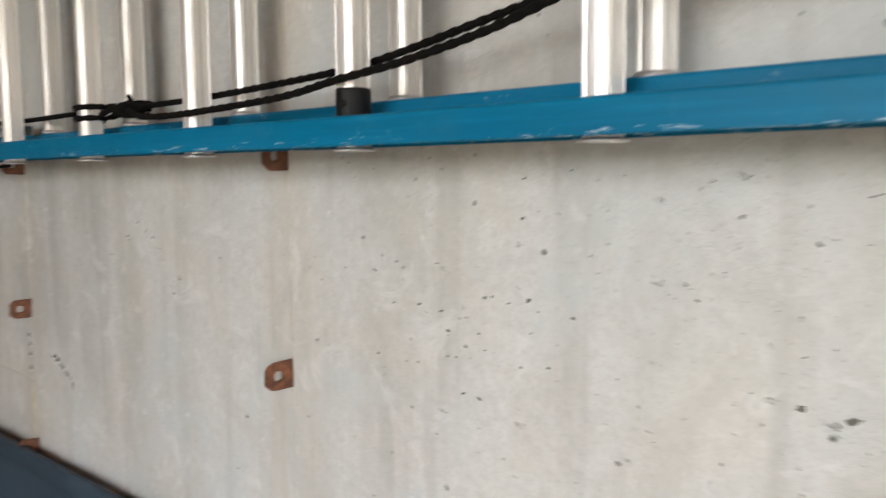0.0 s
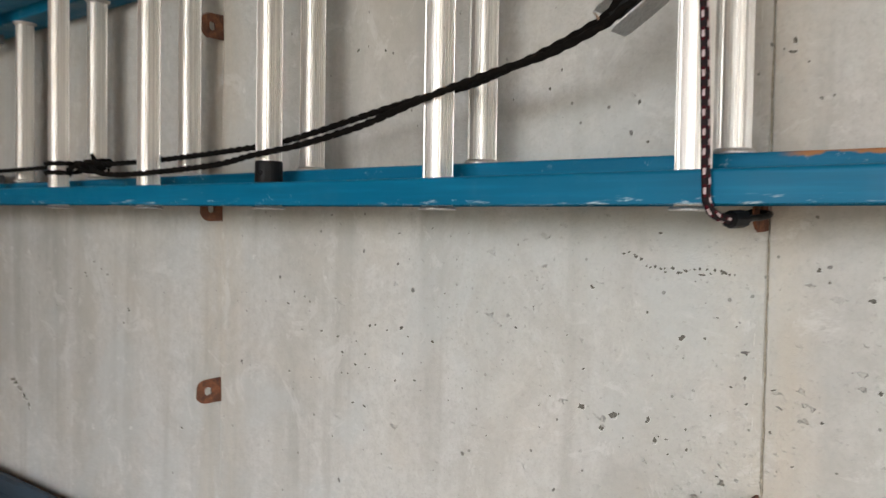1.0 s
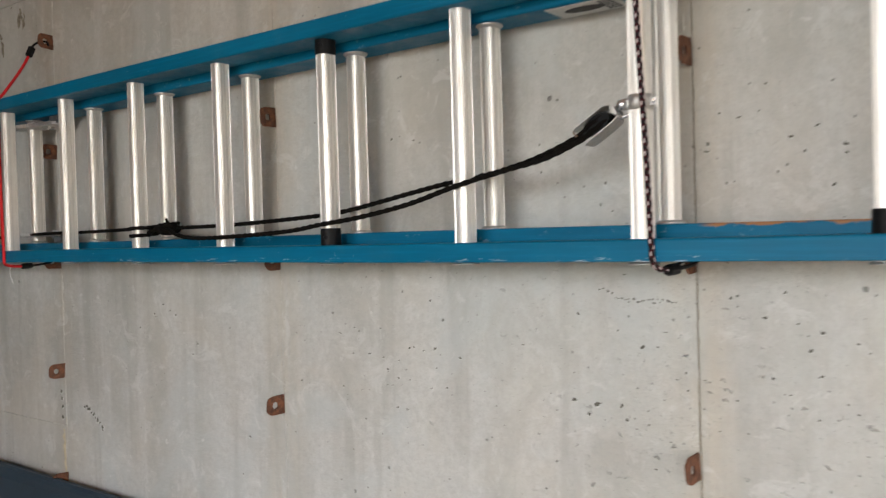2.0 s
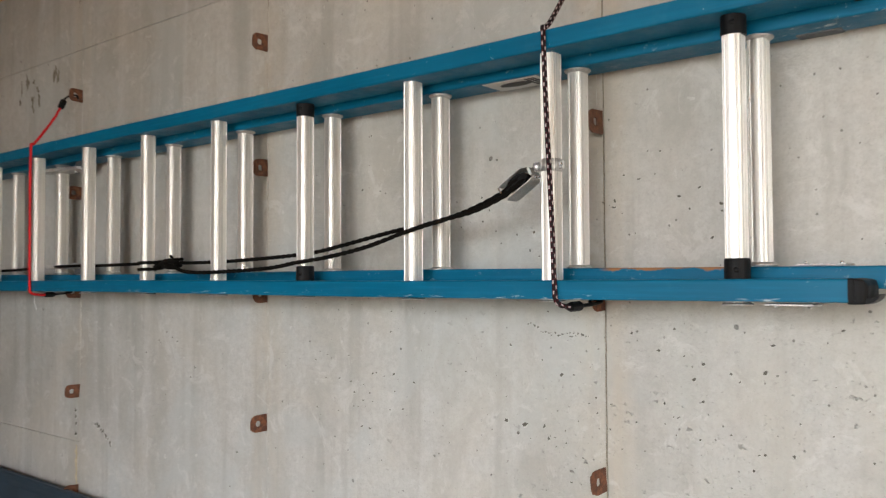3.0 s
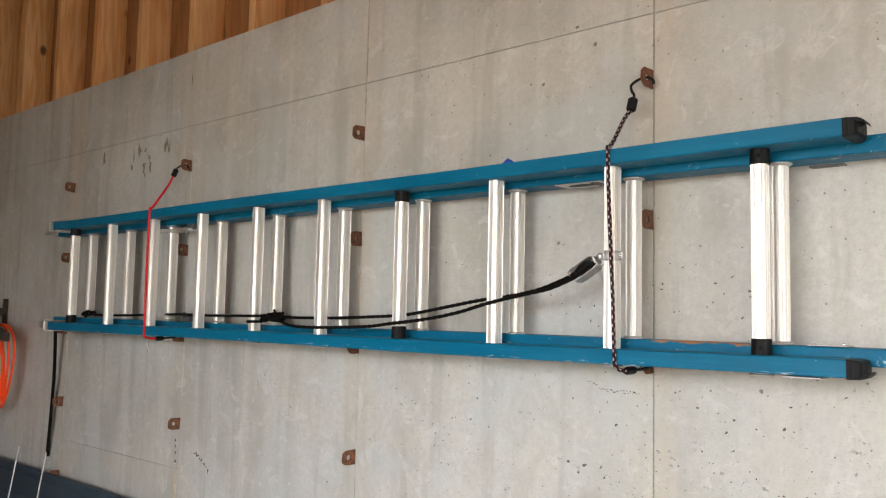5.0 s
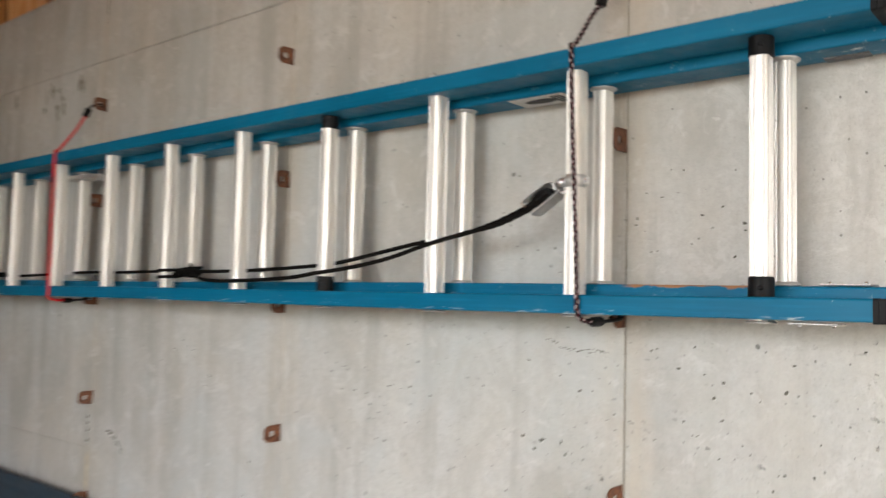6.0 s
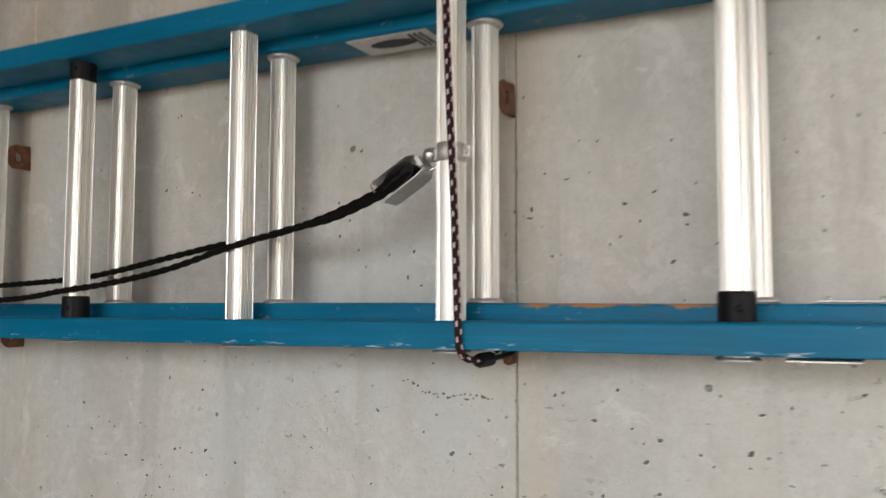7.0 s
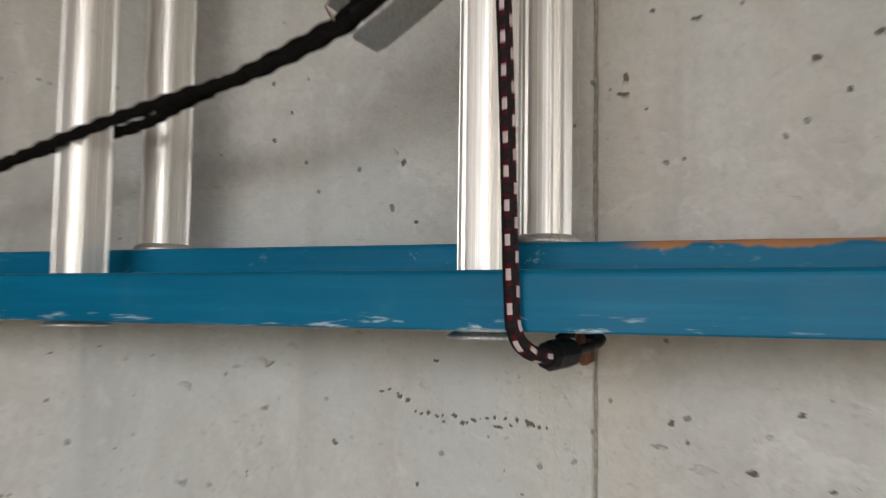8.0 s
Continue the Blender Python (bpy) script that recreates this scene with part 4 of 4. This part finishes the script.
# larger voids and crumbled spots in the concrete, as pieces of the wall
# dark cores: a hollow's shade, along with its dirt, put into the colour
VOID = plastic_material("void_shade_and_dirt", (0.085, 0.08, 0.068), 0.9, 500.0, 2.6)
LIT_LIP = plastic_material("void_lit_lip", (0.60, 0.59, 0.55), 0.9, 200.0, 1.15)
CLUSTERS = [(-1.345, 1.165, 0.060, 0.040, 4), (-1.20, 1.09, 0.05, 0.035, 4),
             (-0.10, 1.07, 0.12, 0.03, 12), (0.24, 1.09, 0.14, 0.05, 9), (-2.20, 2.04, 0.12, 0.035, 6), (-2.52, 1.99, 0.10, 0.03, 5),
            (-1.86, 2.235, 0.012, 0.03, 3), (-0.62, 2.04, 0.10, 0.04, 5), (-0.55, 1.10, 0.10, 0.06, 6), (0.15, 1.40, 0.10, 0.07, 6), (-0.25, 1.48, 0.07, 0.05, 4)]
shapes = []
for k in range(12):
    r = random.Random(100 + k)
    bmv = bmesh.new()
    outer = [(math.cos(2 * math.pi * i / 11) * r.uniform(0.45, 1.2), math.sin(2 * math.pi * i / 11) * r.uniform(0.4, 1.2)) for i in range(11)]
    loft(bmv, [[(a * q, y, b * q) for a, b in outer] for q, y in ((1.0, 0.0), (0.85, -0.10), (0.45, -0.06))])
    core = len(bmv.faces)
    # pale crescent below the core: the void's lit lower edge as a colour
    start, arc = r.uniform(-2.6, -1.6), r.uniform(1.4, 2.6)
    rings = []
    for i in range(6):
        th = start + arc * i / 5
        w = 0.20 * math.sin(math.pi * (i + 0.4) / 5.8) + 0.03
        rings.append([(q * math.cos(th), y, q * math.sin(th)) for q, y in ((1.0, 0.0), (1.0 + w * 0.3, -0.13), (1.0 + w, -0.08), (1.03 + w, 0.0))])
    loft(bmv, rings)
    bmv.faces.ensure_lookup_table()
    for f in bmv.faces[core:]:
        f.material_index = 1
    bmesh.ops.recalc_face_normals(bmv, faces=bmv.faces)
    mesh = bpy.data.meshes.new("void")
    bmv.to_mesh(mesh)
    bmv.free()
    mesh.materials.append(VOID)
    mesh.materials.append(LIT_LIP)
    shapes.append(mesh)


def void(r, x, z, size, long=1.0):
    ob = new("void", r.choice(shapes))
    ob.parent = wall
    ob.location = (x, -0.0007, z)
    size *= 0.85
    ob.scale = (size * r.uniform(0.7, 1.3) * long, 0.006, size * r.uniform(0.8, 1.4) / long ** 0.5)
    ob.rotation_euler = (0, r.uniform(-0.6, 0.6), 0)


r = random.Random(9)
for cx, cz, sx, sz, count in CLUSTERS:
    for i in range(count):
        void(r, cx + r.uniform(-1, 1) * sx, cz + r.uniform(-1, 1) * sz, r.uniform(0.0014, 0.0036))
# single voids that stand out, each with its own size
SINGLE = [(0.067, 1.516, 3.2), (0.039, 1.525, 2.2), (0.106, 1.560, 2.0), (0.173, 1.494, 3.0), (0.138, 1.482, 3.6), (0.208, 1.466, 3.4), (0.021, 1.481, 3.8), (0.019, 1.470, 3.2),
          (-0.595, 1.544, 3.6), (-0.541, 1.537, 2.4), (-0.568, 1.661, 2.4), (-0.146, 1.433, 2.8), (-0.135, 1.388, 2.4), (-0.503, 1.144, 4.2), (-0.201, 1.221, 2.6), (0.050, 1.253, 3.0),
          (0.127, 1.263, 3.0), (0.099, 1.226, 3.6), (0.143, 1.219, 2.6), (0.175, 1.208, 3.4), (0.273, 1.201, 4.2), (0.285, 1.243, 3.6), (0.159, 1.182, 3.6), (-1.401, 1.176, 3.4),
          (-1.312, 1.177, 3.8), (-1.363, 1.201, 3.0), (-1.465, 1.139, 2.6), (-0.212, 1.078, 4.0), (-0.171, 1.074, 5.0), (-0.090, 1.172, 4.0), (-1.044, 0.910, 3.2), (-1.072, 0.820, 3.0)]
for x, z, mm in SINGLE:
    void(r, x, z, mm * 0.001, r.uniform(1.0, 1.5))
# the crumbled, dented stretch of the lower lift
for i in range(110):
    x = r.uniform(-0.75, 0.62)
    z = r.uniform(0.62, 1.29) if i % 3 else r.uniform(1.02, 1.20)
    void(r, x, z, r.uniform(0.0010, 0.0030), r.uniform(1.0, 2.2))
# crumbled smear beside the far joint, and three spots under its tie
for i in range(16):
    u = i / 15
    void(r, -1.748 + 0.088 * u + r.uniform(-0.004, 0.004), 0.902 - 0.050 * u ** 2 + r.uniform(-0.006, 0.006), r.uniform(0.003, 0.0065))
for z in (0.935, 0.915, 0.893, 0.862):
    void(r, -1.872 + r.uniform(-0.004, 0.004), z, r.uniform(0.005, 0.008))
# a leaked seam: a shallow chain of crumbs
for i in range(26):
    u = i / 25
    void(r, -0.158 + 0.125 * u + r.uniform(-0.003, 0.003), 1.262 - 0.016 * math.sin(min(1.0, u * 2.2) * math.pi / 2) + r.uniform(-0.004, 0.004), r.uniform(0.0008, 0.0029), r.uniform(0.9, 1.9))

# ragged fins of cement paste along the joints
FIN = plastic_material("cement_fin", (0.53, 0.515, 0.475), 0.85, 90.0, 1.25)
LIME = plastic_material("lime_run", (0.50, 0.43, 0.30), 0.85, 60.0, 1.25)
DRIP = plastic_material("form_oil_drip", (0.19, 0.175, 0.145), 0.85, 120.0, 1.8)


def ragged_strip(name, x, z0, z1, width, proud, mat, seed, lean=0.0, base=-0.0012, swing=(0.3, 1.0)):
    r = random.Random(seed)
    bmf = bmesh.new()
    rings = []
    n = max(4, int((z1 - z0) / 0.012))
    for i in range(n + 1):
        z = z0 + (z1 - z0) * i / n
        w = width * (0.35 + 0.9 * r.random()) * (0.3 if i in (0, n) else 1.0)
        c = x + lean * (i / n) + r.uniform(-0.3, 0.3) * width
        d = base - proud * max(0.0, r.uniform(*swing))
        rings.append([(c - w / 2, 0.0, z), (c - w * 0.2, d, z), (c + w * 0.2, d, z), (c + w / 2, 0.0, z)])
    loft(bmf, rings)
    bmesh.ops.recalc_face_normals(bmf, faces=bmf.faces)
    return part(name, bmf, mat, wall)


for i, (x, z0, z1, w) in enumerate(((-2.779, 1.03, 1.27, 0.005), (-2.777, 0.86, 0.97, 0.004), (-1.847, 1.96, 2.078, 0.005), (-1.844, 1.03, 1.28, 0.003), (-0.921, 1.02, 1.29, 0.003), (-0.921, 0.55, 0.97, 0.004),
                                    (-0.922, 1.64, 2.07, 0.003), (-0.011, 0.75, 1.20, 0.0022), (-0.012, 1.40, 1.72, 0.0022), (-2.777, 1.95, 2.07, 0.004))):
    ragged_strip("fin", x, z0, z1, w * 0.8, 0.0020, FIN, 300 + i, 0.0, 0.0, (-0.8, 1.0))
ragged_strip("lime_streak", -1.868, 0.45, 0.828, 0.014, 0.0001, LIME, 330)
r = random.Random(77)
for i in range(14):
    x = r.choice((-2.60, -2.52, -2.27, -2.17, -2.05)) + r.uniform(-0.03, 0.03)
    z = 2.07 - r.uniform(0.0, 0.09)
    ragged_strip("drip", x, z - r.uniform(0.015, 0.065), z, r.uniform(0.010, 0.028), 0.0001, DRIP, 340 + i, r.uniform(-0.012, 0.012))
ragged_strip("drip", -1.873, 2.235, 2.285, 0.006, 0.0001, DRIP, 360)
CRACK = plastic_material("crack_stain", (0.25, 0.225, 0.18), 0.9, 200.0, 1.7)
for i, (z0, z1) in enumerate(((0.55, 0.985), (1.01, 1.285), (1.335, 1.60), (1.645, 1.915), (1.955, 2.075), (2.09, 2.365))):
    ragged_strip("crack", 0.0, z0, z1, 0.0025, 0.0001, CRACK, 400 + i)
ragged_strip("crack", -0.924, 1.96, 2.07, 0.003, 0.0001, CRACK, 410)
ragged_strip("crack", -0.922, 2.10, 2.36, 0.004, 0.0001, CRACK, 411)
bmt = bmesh.new()
tube(bmt, curve_points([(-1.835, -0.150, 1.300), (-1.846, -0.147, 1.288), (-1.842, -0.146, 1.272), (-1.832, -0.146, 1.258)], 0.004), 0.0012, 6)
tagged(linked("loose_thread", bmt, WHITE, smooth=True), "short pale thread hanging from the red cord", "thread")
